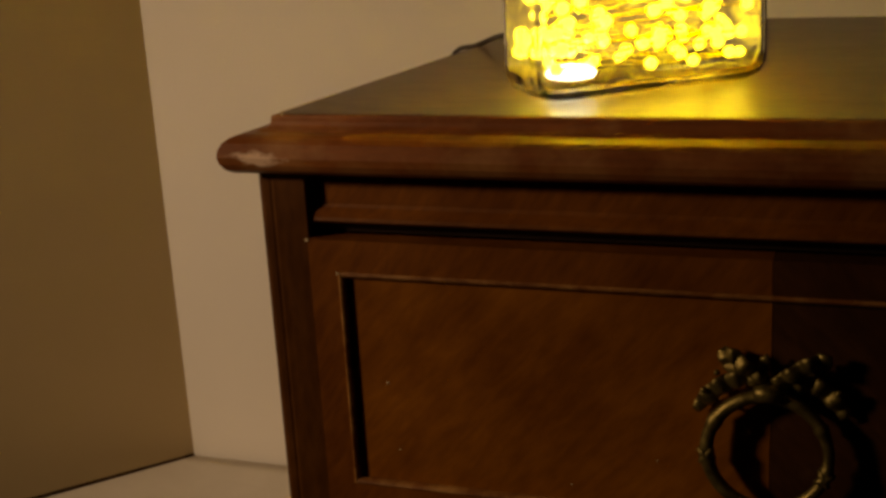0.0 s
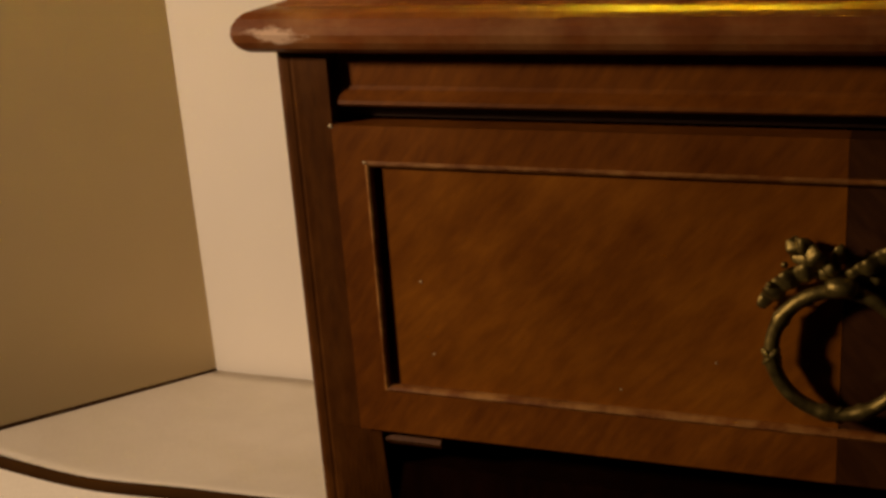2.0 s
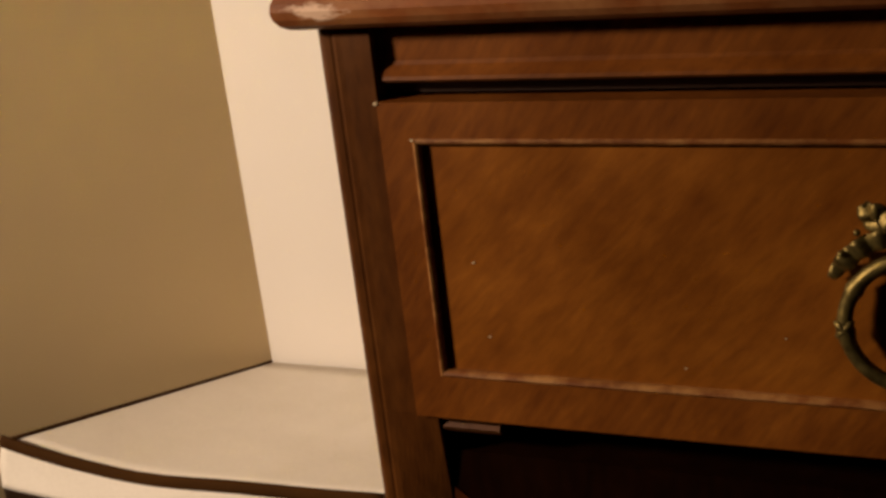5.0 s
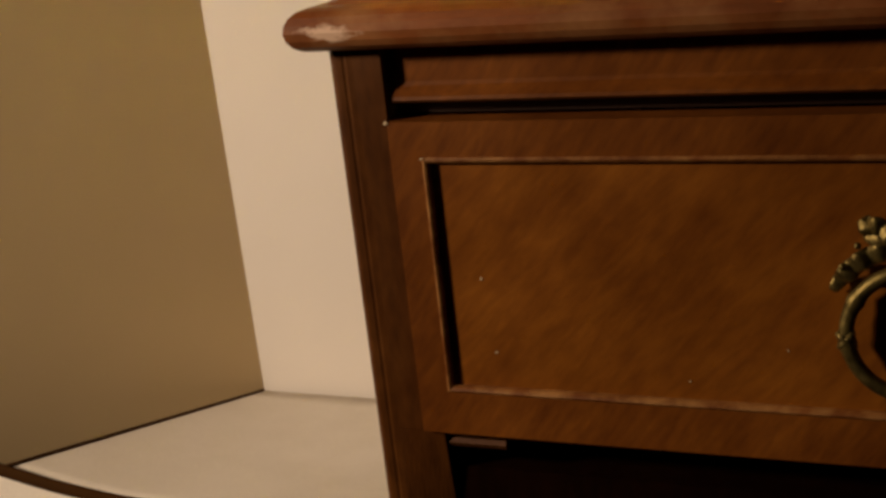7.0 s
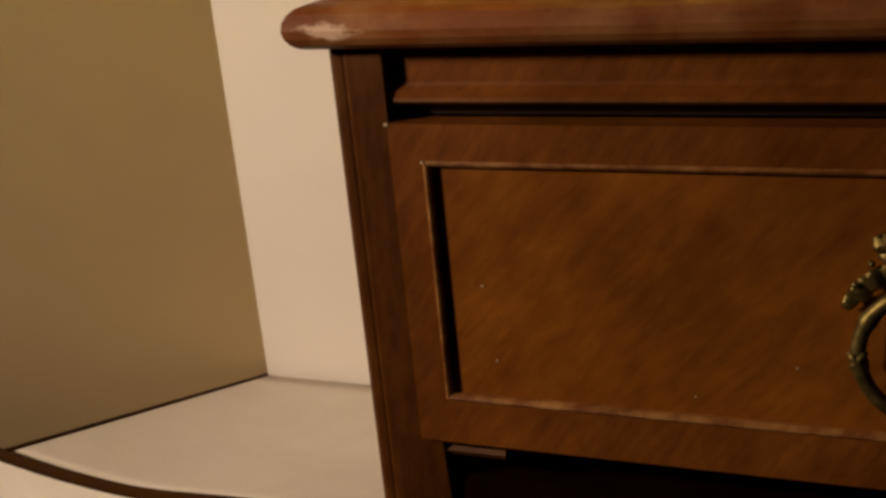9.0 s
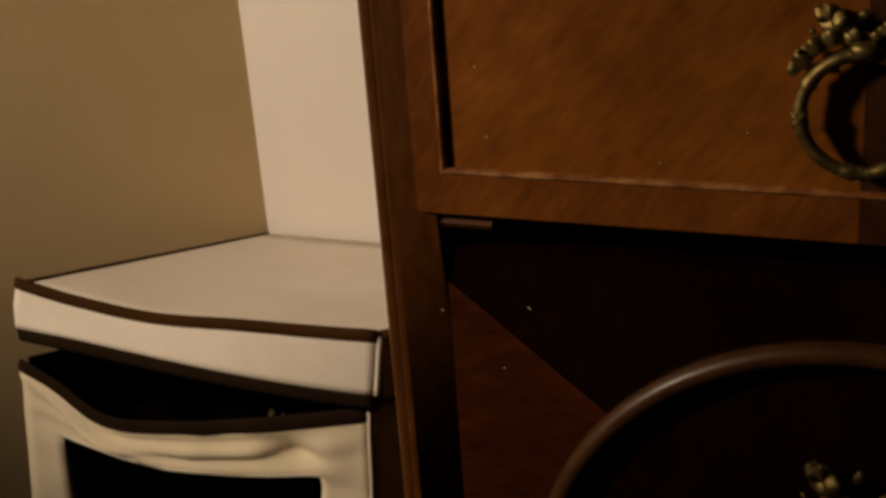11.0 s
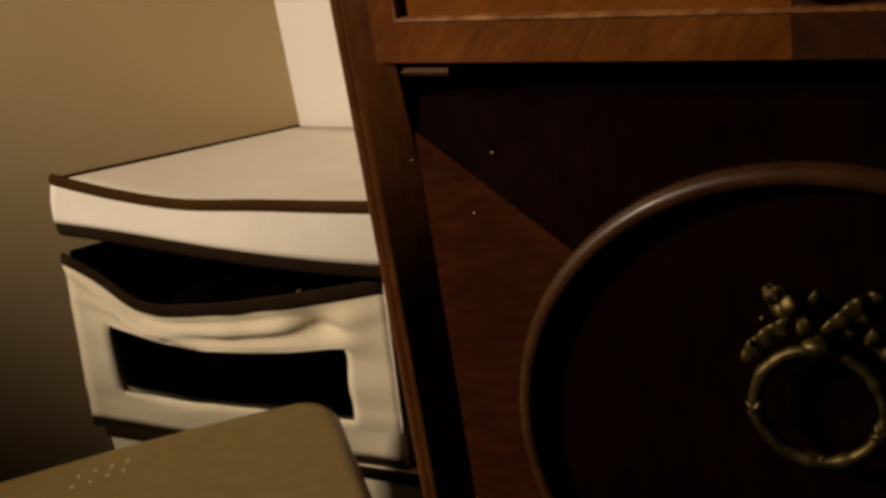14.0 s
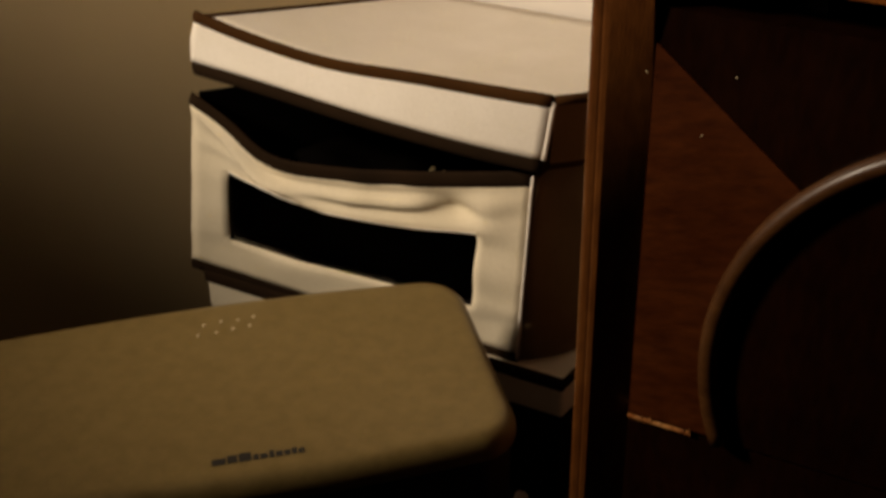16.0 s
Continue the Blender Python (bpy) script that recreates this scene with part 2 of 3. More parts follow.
def tube(pts, rad, n=8, flat=1.0, side=None, bm=None, closed=False):
    """A tube along points. rad: a radius or one a point. flat: thickness across, along the given side."""
    bm = bm or bmesh.new()
    pts = [Vector(p) for p in pts]
    k = len(pts)
    rings = []
    for i, p in enumerate(pts):
        a = pts[(i - 1) % k] if closed or i else pts[0]
        b = pts[(i + 1) % k] if closed or i < k - 1 else pts[-1]
        t = (b - a).normalized()
        u = Vector(side) if side else (Vector((0, 0, 1)) if abs(t.z) < 0.9 else Vector((1, 0, 0)))
        u = (u - t * u.dot(t)).normalized()
        w = t.cross(u)
        r = rad[i] if isinstance(rad, (list, tuple)) else rad
        rings.append([bm.verts.new(p + u * (r * flat * math.cos(2 * math.pi * j / n)) + w * (r * math.sin(2 * math.pi * j / n))) for j in range(n)])
    for i in range(k if closed else k - 1):
        q, s = rings[i], rings[(i + 1) % k]
        for j in range(n):
            bm.faces.new((q[j], q[(j + 1) % n], s[(j + 1) % n], s[j]))
    if not closed:
        bm.faces.new(rings[0])
        bm.faces.new(rings[-1])
    return bm


def sheet(rows, bm=None, skip=None):
    """A surface through rows of points; skip(i, j) leaves a face out."""
    bm = bm or bmesh.new()
    vs = [[bm.verts.new(p) for p in r] for r in rows]
    for i in range(len(vs) - 1):
        for j in range(len(vs[0]) - 1):
            if not (skip and skip(i, j)):
                bm.faces.new((vs[i][j], vs[i][j + 1], vs[i + 1][j + 1], vs[i + 1][j]))
    if skip:
        bmesh.ops.delete(bm, geom=[v for v in bm.verts if not v.link_faces], context="VERTS")
    return bm


def thick(ob, t, offset=-1.0):
    s = ob.modifiers.new("thickness", "SOLIDIFY")
    s.thickness, s.offset = t, offset
    return ob


def curve_at(keys, x):
    """A smooth curve through keys of (x, value)."""
    if x <= keys[0][0]:
        return keys[0][1]
    n = len(keys)
    slope = []
    for i in range(n):
        a, b = keys[max(0, i - 1)], keys[min(n - 1, i + 1)]
        slope.append((b[1] - a[1]) / (b[0] - a[0]))
    for i in range(n - 1):
        (a, va), (b, vb) = keys[i], keys[i + 1]
        if x <= b:
            h = b - a
            f = (x - a) / h
            return (va * (1 + 2 * f) * (1 - f) ** 2 + slope[i] * h * f * (1 - f) ** 2
                    + vb * f * f * (3 - 2 * f) + slope[i + 1] * h * f * f * (f - 1))
    return keys[-1][1]


# ---- the room ----
CX, CY = -0.3535, 0.4625          # the corner where the two walls meet
WDX, WDY = -0.727, -0.687       # along the splayed side wall
T = 0.12
ROOM_H = 2.4


def wall_piece(name, p, q, material, label):
    """A wall from p to q, its thickness to the left of that way."""
    d = Vector((q[0] - p[0], q[1] - p[1])).normalized()
    nrm = Vector((-d.y, d.x)) * T
    poly = [p, q, (q[0] + nrm.x, q[1] + nrm.y), (p[0] + nrm.x, p[1] + nrm.y)]
    return tagged(part(name, prism(poly, "z", 0, ROOM_H), material), label, "wall", kind="structure")


LX, LY = CX + WDX * 2.9, CY + WDY * 2.9
wall_piece("wall_north", (CX, CY), (2.1, CY), M_WALL, "cream painted plain plaster wall behind the cabinet")
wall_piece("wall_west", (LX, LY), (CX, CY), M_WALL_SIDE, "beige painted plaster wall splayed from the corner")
wall_piece("wall_east", (2.1, CY), (2.1, -2.6), M_WALL_FAR, "unseen plain wall, painted dark to cut bounced light")
wall_piece("wall_south", (2.1, -2.6), (LX, -2.6), M_WALL_FAR, "unseen plain wall, painted dark to cut bounced light")
wall_piece("wall_southwest", (LX, -2.6), (LX, LY), M_WALL_FAR, "unseen plain wall, painted dark to cut bounced light")
plan = [(CX - 0.2, CY + 0.2), (2.3, CY + 0.2), (2.3, -2.8), (LX - 0.2, -2.8), (LX - 0.2, LY + 0.2)]
tagged(part("floor", prism(plan, "z", -0.1, 0.0), M_CARPET), "dark brown carpeted floor", "floor", kind="structure")
tagged(part("ceiling", prism(plan, "z", ROOM_H, ROOM_H + 0.1), M_CEIL), "plain white painted ceiling", "ceiling", kind="structure")

# ---- the cabinet ----
XC = 0.2495                     # its middle
XR = 2 * XC                     # its far side
BACK = 0.372
SPLAY = 0.12                    # the sides draw in towards the back
cab = thing("cabinet", (XC, 0.18, 0), "antique brown veneered cabinet with moulded top and brass ring handles", "cabinet")


def top_slab():
    """The moulded top: a profile carried round the front and both sides."""
    prof = [(-0.030, 0.7912), (-0.0094, 0.7912), (-0.0086, 0.7908), (-0.0083, 0.7898), (-0.0082, 0.7880), (-0.0077, 0.7864), (-0.0066, 0.7851),
            (-0.0050, 0.7844), (-0.0044, 0.7847), (-0.0036, 0.7846), (-0.0031, 0.7840), (-0.0010, 0.7838)]
    for i in range(9):
        a = radians(85 - i * 21.5)
        prof.append((0.0035 + 0.0098 * math.cos(a), 0.7742 + 0.0096 * math.sin(a)))
    prof += [(0.0005, 0.7640), (-0.030, 0.7640)]
    bm = bmesh.new()
    lines = []
    for o, z in prof:
        lines.append([bm.verts.new(c) for c in ((SPLAY * BACK - o, BACK, z), (-o * (1 - SPLAY * 0.5), -o, z), (XR + o * (1 - SPLAY * 0.5), -o, z), (XR - SPLAY * BACK + o, BACK, z))])
    for a, b in zip(lines, lines[1:]):
        for j in range(3):
            bm.faces.new((a[j], a[j + 1], b[j + 1], b[j]))
    bm.faces.new(lines[0])
    bm.faces.new(lines[-1])
    bm.faces.new([l[0] for l in lines] + [])
    bm.faces.new([l[3] for l in lines])
    return bm


slab = part("top", top_slab(), M_NOSING, cab, "moulded wooden top with a rounded nosing")
IN = SPLAY * (BACK - 0.002)
part("top_panel", prism([(0.0110, 0.0098), (XR - 0.0110, 0.0098), (XR - IN - 0.0096, BACK - 0.002), (IN + 0.0096, BACK - 0.002)], "z", 0.7890, 0.79155), M_TOP, cab, "dusty polished top panel")


LOW_Z = 0.5780                  # under the upper drawer the stile is wider


def stile_bead(x0):
    """The quirked bead on the outer edge of an upright."""
    s = 1 if x0 < XC else -1
    out = [(x0, 0.034), (x0, 0.007)]
    for i in range(6):
        t = radians(180 + i * 18)
        out.append((x0 + s * (0.0045 + 0.0045 * math.cos(t)), 0.0065 + 0.0060 * math.sin(t)))
    out += [(x0 + s * 0.0072, 0.0006), (x0 + s * 0.0080, 0.0009), (x0 + s * 0.0088, 0.0009), (x0 + s * 0.0096, 0.0004), (x0 + s * 0.0124, 0.0006), (x0 + s * 0.0124, 0.034)]
    return prism(out, "z", 0.0, 0.7642)


def splayed_stile(x0, s):
    """The lower upright: its face turns inward more and more towards the foot."""
    bm = bmesh.new()
    rings = []
    # The turn is added so that the lower upright falls into shade.
    fall = [(0.0, 0.020), (0.30, 0.0200), (0.38, 0.0190), (0.45, 0.0150), (0.52, 0.0085), (0.56, 0.0034), (LOW_Z, 0.0016)]
    for i in range(41):
        z = LOW_Z * i / 40
        y = curve_at(fall, z)
        line = [(0.0124, 0.034), (0.0124, 0.0006)] + [(0.0124 + 0.0234 * k / 10, 0.0006 + (y - 0.0006) * k / 10) for k in range(1, 11)] + [(0.0358, 0.034)]
        rings.append([bm.verts.new((x0 + s * x, y_, z)) for x, y_ in line])
    n = len(rings[0])
    for p, q in zip(rings, rings[1:]):
        for j in range(n):
            bm.faces.new((p[j], p[(j + 1) % n], q[(j + 1) % n], q[j]))
    bm.faces.new(rings[0])
    bm.faces.new(rings[-1])
    return bm


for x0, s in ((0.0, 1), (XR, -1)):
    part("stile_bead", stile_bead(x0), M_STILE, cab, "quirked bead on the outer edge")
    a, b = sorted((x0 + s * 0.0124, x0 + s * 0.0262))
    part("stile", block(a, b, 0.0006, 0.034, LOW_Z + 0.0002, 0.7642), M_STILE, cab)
    part("lower_stile", splayed_stile(x0, s), M_STILE, cab, "lower part of the upright, splayed to put it in shade")
IB = SPLAY * BACK
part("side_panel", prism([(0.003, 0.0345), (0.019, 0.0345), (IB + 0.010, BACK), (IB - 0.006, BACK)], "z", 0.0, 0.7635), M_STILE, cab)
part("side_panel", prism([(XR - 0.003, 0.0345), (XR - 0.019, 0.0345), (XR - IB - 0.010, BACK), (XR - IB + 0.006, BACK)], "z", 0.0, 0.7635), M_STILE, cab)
part("back_panel", block(IB + 0.0105, XR - IB - 0.0105, BACK - 0.012, BACK - 0.001, 0.0, 0.7635), M_INNER, cab)

# frieze under the top, with its sloped lip
fr = [(0.0065, 0.7638), (0.0065, 0.7478), (0.0055, 0.7462), (0.0010, 0.7420), (0.0006, 0.7405), (0.0020, 0.7393), (0.0180, 0.7385), (0.0290, 0.7385), (0.0290, 0.7638)]


def along_x(prof, x0, x1):
    """A profile of (y, z) pulled along x."""
    bm = bmesh.new()
    a = [bm.verts.new((x0, y, z)) for y, z in prof]
    b = [bm.verts.new((x1, y, z)) for y, z in prof]
    bm.faces.new(a)
    bm.faces.new(b)
    for i in range(len(prof)):
        k = (i + 1) % len(prof)
        bm.faces.new((a[i], a[k], b[k], b[i]))
    return bm


part("frieze", along_x(fr, 0.0302, XR - 0.0302), M_RAIL, cab, "plain frieze with a sloped lip")
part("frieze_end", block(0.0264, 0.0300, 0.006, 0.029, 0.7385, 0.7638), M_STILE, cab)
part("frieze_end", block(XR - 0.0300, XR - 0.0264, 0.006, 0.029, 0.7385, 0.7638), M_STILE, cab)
part("shadow_rail", block(0.0264, XR - 0.0264, 0.012, 0.029, 0.7325, 0.7383), M_INNER, cab)

# upper drawer: rails, sunk panels and bead
drw = part("drawer", block(0.0285, XR - 0.0285, 0.0125, 0.035, 0.585, 0.726), M_INNER, cab, "shallow veneered drawer with a sunk panel and brass ring")
IX, IZ0, IZ1 = 0.0415, 0.6005, 0.7150
for rail, za, zb in (("top_rail", IZ1, 0.7312), ("bottom_rail", 0.5785, IZ0)):
    part(rail, block(0.0264, XC - 0.0001, -0.0012, 0.012, za, zb), M_RAIL, drw)
    part(rail, block(XC + 0.0001, XR - 0.0264, -0.0012, 0.012, za, zb), M_RAIL_R_SHADED, drw, "mirrored half of the rail veneer, sheen and shade in its colour")
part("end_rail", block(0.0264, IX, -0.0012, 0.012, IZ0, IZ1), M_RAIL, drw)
part("end_rail", block(XR - IX, XR - 0.0264, -0.0012, 0.012, IZ0, IZ1), M_RAIL_R_SHADED, drw)
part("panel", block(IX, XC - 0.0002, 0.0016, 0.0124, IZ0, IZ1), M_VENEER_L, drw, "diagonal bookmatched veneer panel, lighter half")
part("panel", block(XC + 0.0002, XR - IX, 0.0016, 0.0124, IZ0, IZ1), M_VENEER_R_SHADED, drw, "diagonal bookmatched veneer panel, mirrored half with sheen and shade in its colour")


def bead_frame():
    bm = bmesh.new()
    r = 0.0017
    x0, x1, z0, z1 = IX + 0.0012, XR - IX - 0.0012, IZ0 + 0.0012, IZ1 - 0.0012
    prof = [(-0.0016, 0.006), (-0.0016, -0.0004), (-0.0010, -0.0017), (0.0, -0.0022), (0.0010, -0.0017), (0.0018, -0.0004), (0.0020, 0.0050)]
    loops = []
    for o, y in prof:
        loops.append([bm.verts.new(c) for c in ((x0 + o, y, z0 + o), (x1 - o, y, z0 + o), (x1 - o, y, z1 - o), (x0 + o, y, z1 - o))])
    for a, b in zip(loops, loops[1:]):
        for j in range(4):
            bm.faces.new((a[j], a[(j + 1) % 4], b[(j + 1) % 4], b[j]))
    return bm


part("bead", bead_frame(), M_WORN_LIT_BEAD, drw, "thin rounded bead, pale from wear and painted light")

# lip, cut short where shade hides the rest, and deep drawer below
lip = [(0.0280, 0.5745), (0.0070, 0.5745), (0.0045, 0.5735), (0.0030, 0.5715), (0.0045, 0.5690), (0.0080, 0.5678), (0.0280, 0.5670)]
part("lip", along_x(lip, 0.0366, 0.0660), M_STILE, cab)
part("lip", along_x(lip, XR - 0.0660, XR - 0.0366), M_MOULD, cab)

OX, OZ, OR = 0.2560, 0.3475, 0.1705     # the round moulding
deep = part("drawer", block(0.0362, XR - 0.0362, 0.0085, 0.034, 0.2820, 0.5560), M_FIELD, cab, "deep veneered drawer with a round moulding, darkened with shade")


def arc_pts(r, a0, a1, n, y):
    return [(OX + r * math.cos(radians(a0 + (a1 - a0) * i / n)), y, OZ + r * math.sin(radians(a0 + (a1 - a0) * i / n))) for i in range(n + 1)]


cut = math.degrees(math.asin((0.2840 - OZ) / OR))
ring_line = arc_pts(OR, 180 - cut, cut, 72, 0.0050)
part("round_moulding", tube(ring_line, 0.0062, 14, 1.15, (0, 1, 0)), M_BEAD, deep, "dark polished round moulding", smooth=True)
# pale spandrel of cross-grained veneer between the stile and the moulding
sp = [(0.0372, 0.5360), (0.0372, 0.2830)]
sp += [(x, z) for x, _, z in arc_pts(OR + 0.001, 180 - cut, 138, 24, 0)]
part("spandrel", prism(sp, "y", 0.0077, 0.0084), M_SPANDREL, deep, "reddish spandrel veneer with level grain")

lip2 = [(0.0280, 0.2815), (0.0085, 0.2815), (0.0068, 0.2808), (0.0066, 0.2798), (0.0080, 0.2790), (0.0280, 0.2790)]
part("lip", along_x(lip2, 0.0366, 0.0790), M_WORN_LIT_BEAD, cab, "chipped pale edge of a lip")
rnd = random.Random(3)
for x, w, h in ((0.0445, 0.0050, 0.0016), (0.0520, 0.0032, 0.0026), (0.0585, 0.0044, 0.0014), (0.0735, 0.0030, 0.0018), (0.0775, 0.0022, 0.0034)):
    bm = bmesh.new()
    bmesh.ops.create_icosphere(bm, subdivisions=1, radius=1.0, matrix=Matrix.Translation((x, 0.0074, 0.2812)) @ Matrix.Rotation(rnd.uniform(-0.4, 0.4), 4, "Y") @ Matrix.Diagonal((w / 2, 0.0009, h, 1)))
    part("splinter", bm, M_WORN_LIT_BEAD, cab, "pale splinter on the chipped lip")
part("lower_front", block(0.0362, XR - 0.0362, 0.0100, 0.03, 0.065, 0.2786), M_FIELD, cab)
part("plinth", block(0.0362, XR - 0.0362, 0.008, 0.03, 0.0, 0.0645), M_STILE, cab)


# ---- ring handles ----
def ring_handle(parent, cx, y, cz, s, lift=0.0, brass=M_BRASS):
    """A wreath ring under a crimped ribbon bow, s times the size of the small one."""
    def at(u, v, d=0.0):
        return (cx + u * s, y - d * s, cz + (v + lift * max(0.0, v - 0.0285)) * s)

    # the ring, swelling at the wraps, tilted a little outward at its foot
    n = 72
    pts, rad = [], []
    for i in range(n):
        a = 2 * math.pi * i / n + math.pi / 2
        u, v = 0.0268 * math.cos(a), 0.0268 * math.sin(a)
        pts.append(at(u, v, 0.0075 + 0.0035 * (0.03 - v) / 0.06))
        w = 0.0
        for b in (150, 190, 262, 292, 345, 30):
            d = (math.degrees(a) - b + 180) % 360 - 180
            w += math.exp(-(d / 5.0) ** 2)
        rad.append(s * (0.0026 + 0.0009 * w + 0.0006 * math.sin((a % (2 * math.pi)) * 0.5)))
    part("ring", tube(pts, rad, 10, 1.0, (0, 1, 0), closed=True), brass, parent, "aged brass wreath ring", smooth=True)
    # ribbon ties crossing the ring
    for b in (186, 268, 340):
        a = radians(b)
        c = Vector(at(0.0268 * math.cos(a), 0.0268 * math.sin(a), 0.0105))
        t = Vector((-math.sin(a), 0, math.cos(a)))
        o = Vector((math.cos(a), 0, math.sin(a)))
        for k in (-1, 1):
            p = [c + (o * (q * 0.0034) + t * (k * q * 0.0034)) * s + Vector((0, -0.0022 * s * (1 - q * q), 0)) for q in (-1.0, -0.6, 0, 0.6, 1.0)]
            part("ribbon_tie", tube(p, [0.0011 * s, 0.0016 * s, 0.0018 * s, 0.0016 * s, 0.0011 * s], 6, 0.8, (0, 1, 0)), brass, parent, smooth=True)
    # knuckle that holds the ring
    bm = bmesh.new()
    tube([at(-0.0052, 0.0285, 0.008), at(-0.003, 0.0290, 0.0095), at(0.0, 0.0292, 0.0102), at(0.003, 0.0290, 0.0095), at(0.0052, 0.0285, 0.008)],
         [0.0030 * s, 0.0042 * s, 0.0040 * s, 0.0042 * s, 0.0030 * s], 12, 1.0, (0, 1, 0), bm=bm)
    tube([at(0, 0.0295, -0.001), at(0, 0.0295, 0.009)], 0.0030 * s, 10, 1.0, bm=bm)
    part("knuckle", bm, brass, parent, smooth=True)

    def ribbon(keys, width, crimp, name="ribbon"):
        """A crimped flat ribbon along keys of (u, v, d)."""
        p, r = [], []
        m = 12
        for i in range(len(keys) - 1):
            for j in range(m):
                f = j / m
                p.append(tuple(keys[i][q] + (keys[i + 1][q] - keys[i][q]) * f for q in range(3)))
        p.append(keys[-1])
        k = len(p)
        q = [at(a, b, d + 0.0011 * math.sin(crimp * 2 * math.pi * i / k)) for i, (a, b, d) in enumerate(p)]
        for i in range(k):
            e = min(i, k - 1 - i) / (k - 1) * 2
            r.append(s * width * (0.45 + 0.55 * min(1, e * 2.2)) * (1 + 0.05 * math.sin(crimp * 2 * math.pi * i / k + 1.2)))
        part(name, tube(q, r, 10, 0.30, (0, 1, 0)), brass, parent, smooth=True)

    # trailing ends either side, lying along the ring
    ribbon([(-0.004, 0.033, 0.006), (-0.013, 0.0345, 0.007), (-0.0215, 0.0300, 0.007), (-0.0275, 0.0235, 0.006), (-0.0325, 0.0160, 0.003)], 0.0042, 4.5)
    ribbon([(0.004, 0.033, 0.006), (0.013, 0.0352, 0.008), (0.0215, 0.0330, 0.007), (0.0290, 0.0262, 0.006), (0.0330, 0.0175, 0.003)], 0.0042, 4.5)
    # the bow's loops
    ribbon([(-0.002, 0.034, 0.008), (-0.009, 0.0400, 0.010), (-0.0150, 0.0455, 0.009), (-0.0190, 0.0450, 0.006), (-0.0170, 0.0395, 0.005), (-0.008, 0.035, 0.006)], 0.0038, 5.0, "bow_loop")
    ribbon([(0.002, 0.034, 0.008), (0.009, 0.0385, 0.011), (0.0175, 0.0445, 0.011), (0.0240, 0.0455, 0.007), (0.0215, 0.0395, 0.005), (0.010, 0.035, 0.006)], 0.0038, 5.5, "bow_loop")
    ribbon([(-0.002, 0.033, 0.004), (-0.003, 0.040, 0.006), (-0.0005, 0.0460, 0.005)], 0.0022, 1.5)
    # berries
    for u, v in ((-0.0225, 0.0365), (-0.0285, 0.0275), (0.0300, 0.0310)):
        bm = bmesh.new()
        bmesh.ops.create_icosphere(bm, subdivisions=2, radius=0.0015 * s, matrix=Matrix.Translation(at(u, v, 0.0075)))
        part("berry", bm, brass, parent, smooth=True)


ring_handle(drw, 0.2490, 0.0016, 0.6425, 1.0)
ring_handle(deep, 0.2580, 0.0060, 0.3895, 1.24, 0.45, M_BRASS_SHADED)


def fleck(x, y, z, r, parent):
    """A small pale chip or paint speck."""
    bm = bmesh.new()
    bmesh.ops.create_icosphere(bm, subdivisions=1, radius=r, matrix=Matrix.Translation((x, y, z)) @ Matrix.Diagonal((1.0, 0.35, 0.8, 1)))
    part("fleck", bm, M_FLECK, parent, "tiny pale chip")


for fx, fy, fz, fr_, fp in ((0.0630, 0.0014, 0.6570, 0.0008, drw), (0.0670, 0.0014, 0.6210, 0.0007, drw), (0.0262, -0.0014, 0.7308, 0.0013, drw),
                            (0.0418, -0.0026, 0.7146, 0.0009, drw), (0.1980, 0.0014, 0.6290, 0.0006, drw), (0.1560, 0.0014, 0.6120, 0.0006, drw),
                            (0.0830, 0.0083, 0.5235, 0.0008, deep), (0.0670, 0.0075, 0.4860, 0.0007, deep), (0.0340, 0.0045, 0.5190, 0.0007, cab),
                            (0.0700, 0.0083, 0.5000, 0.0005, deep), (0.0135, 0.0090, 0.7913, 0.0010, cab)):
    fleck(fx, fy, fz, fr_, fp)


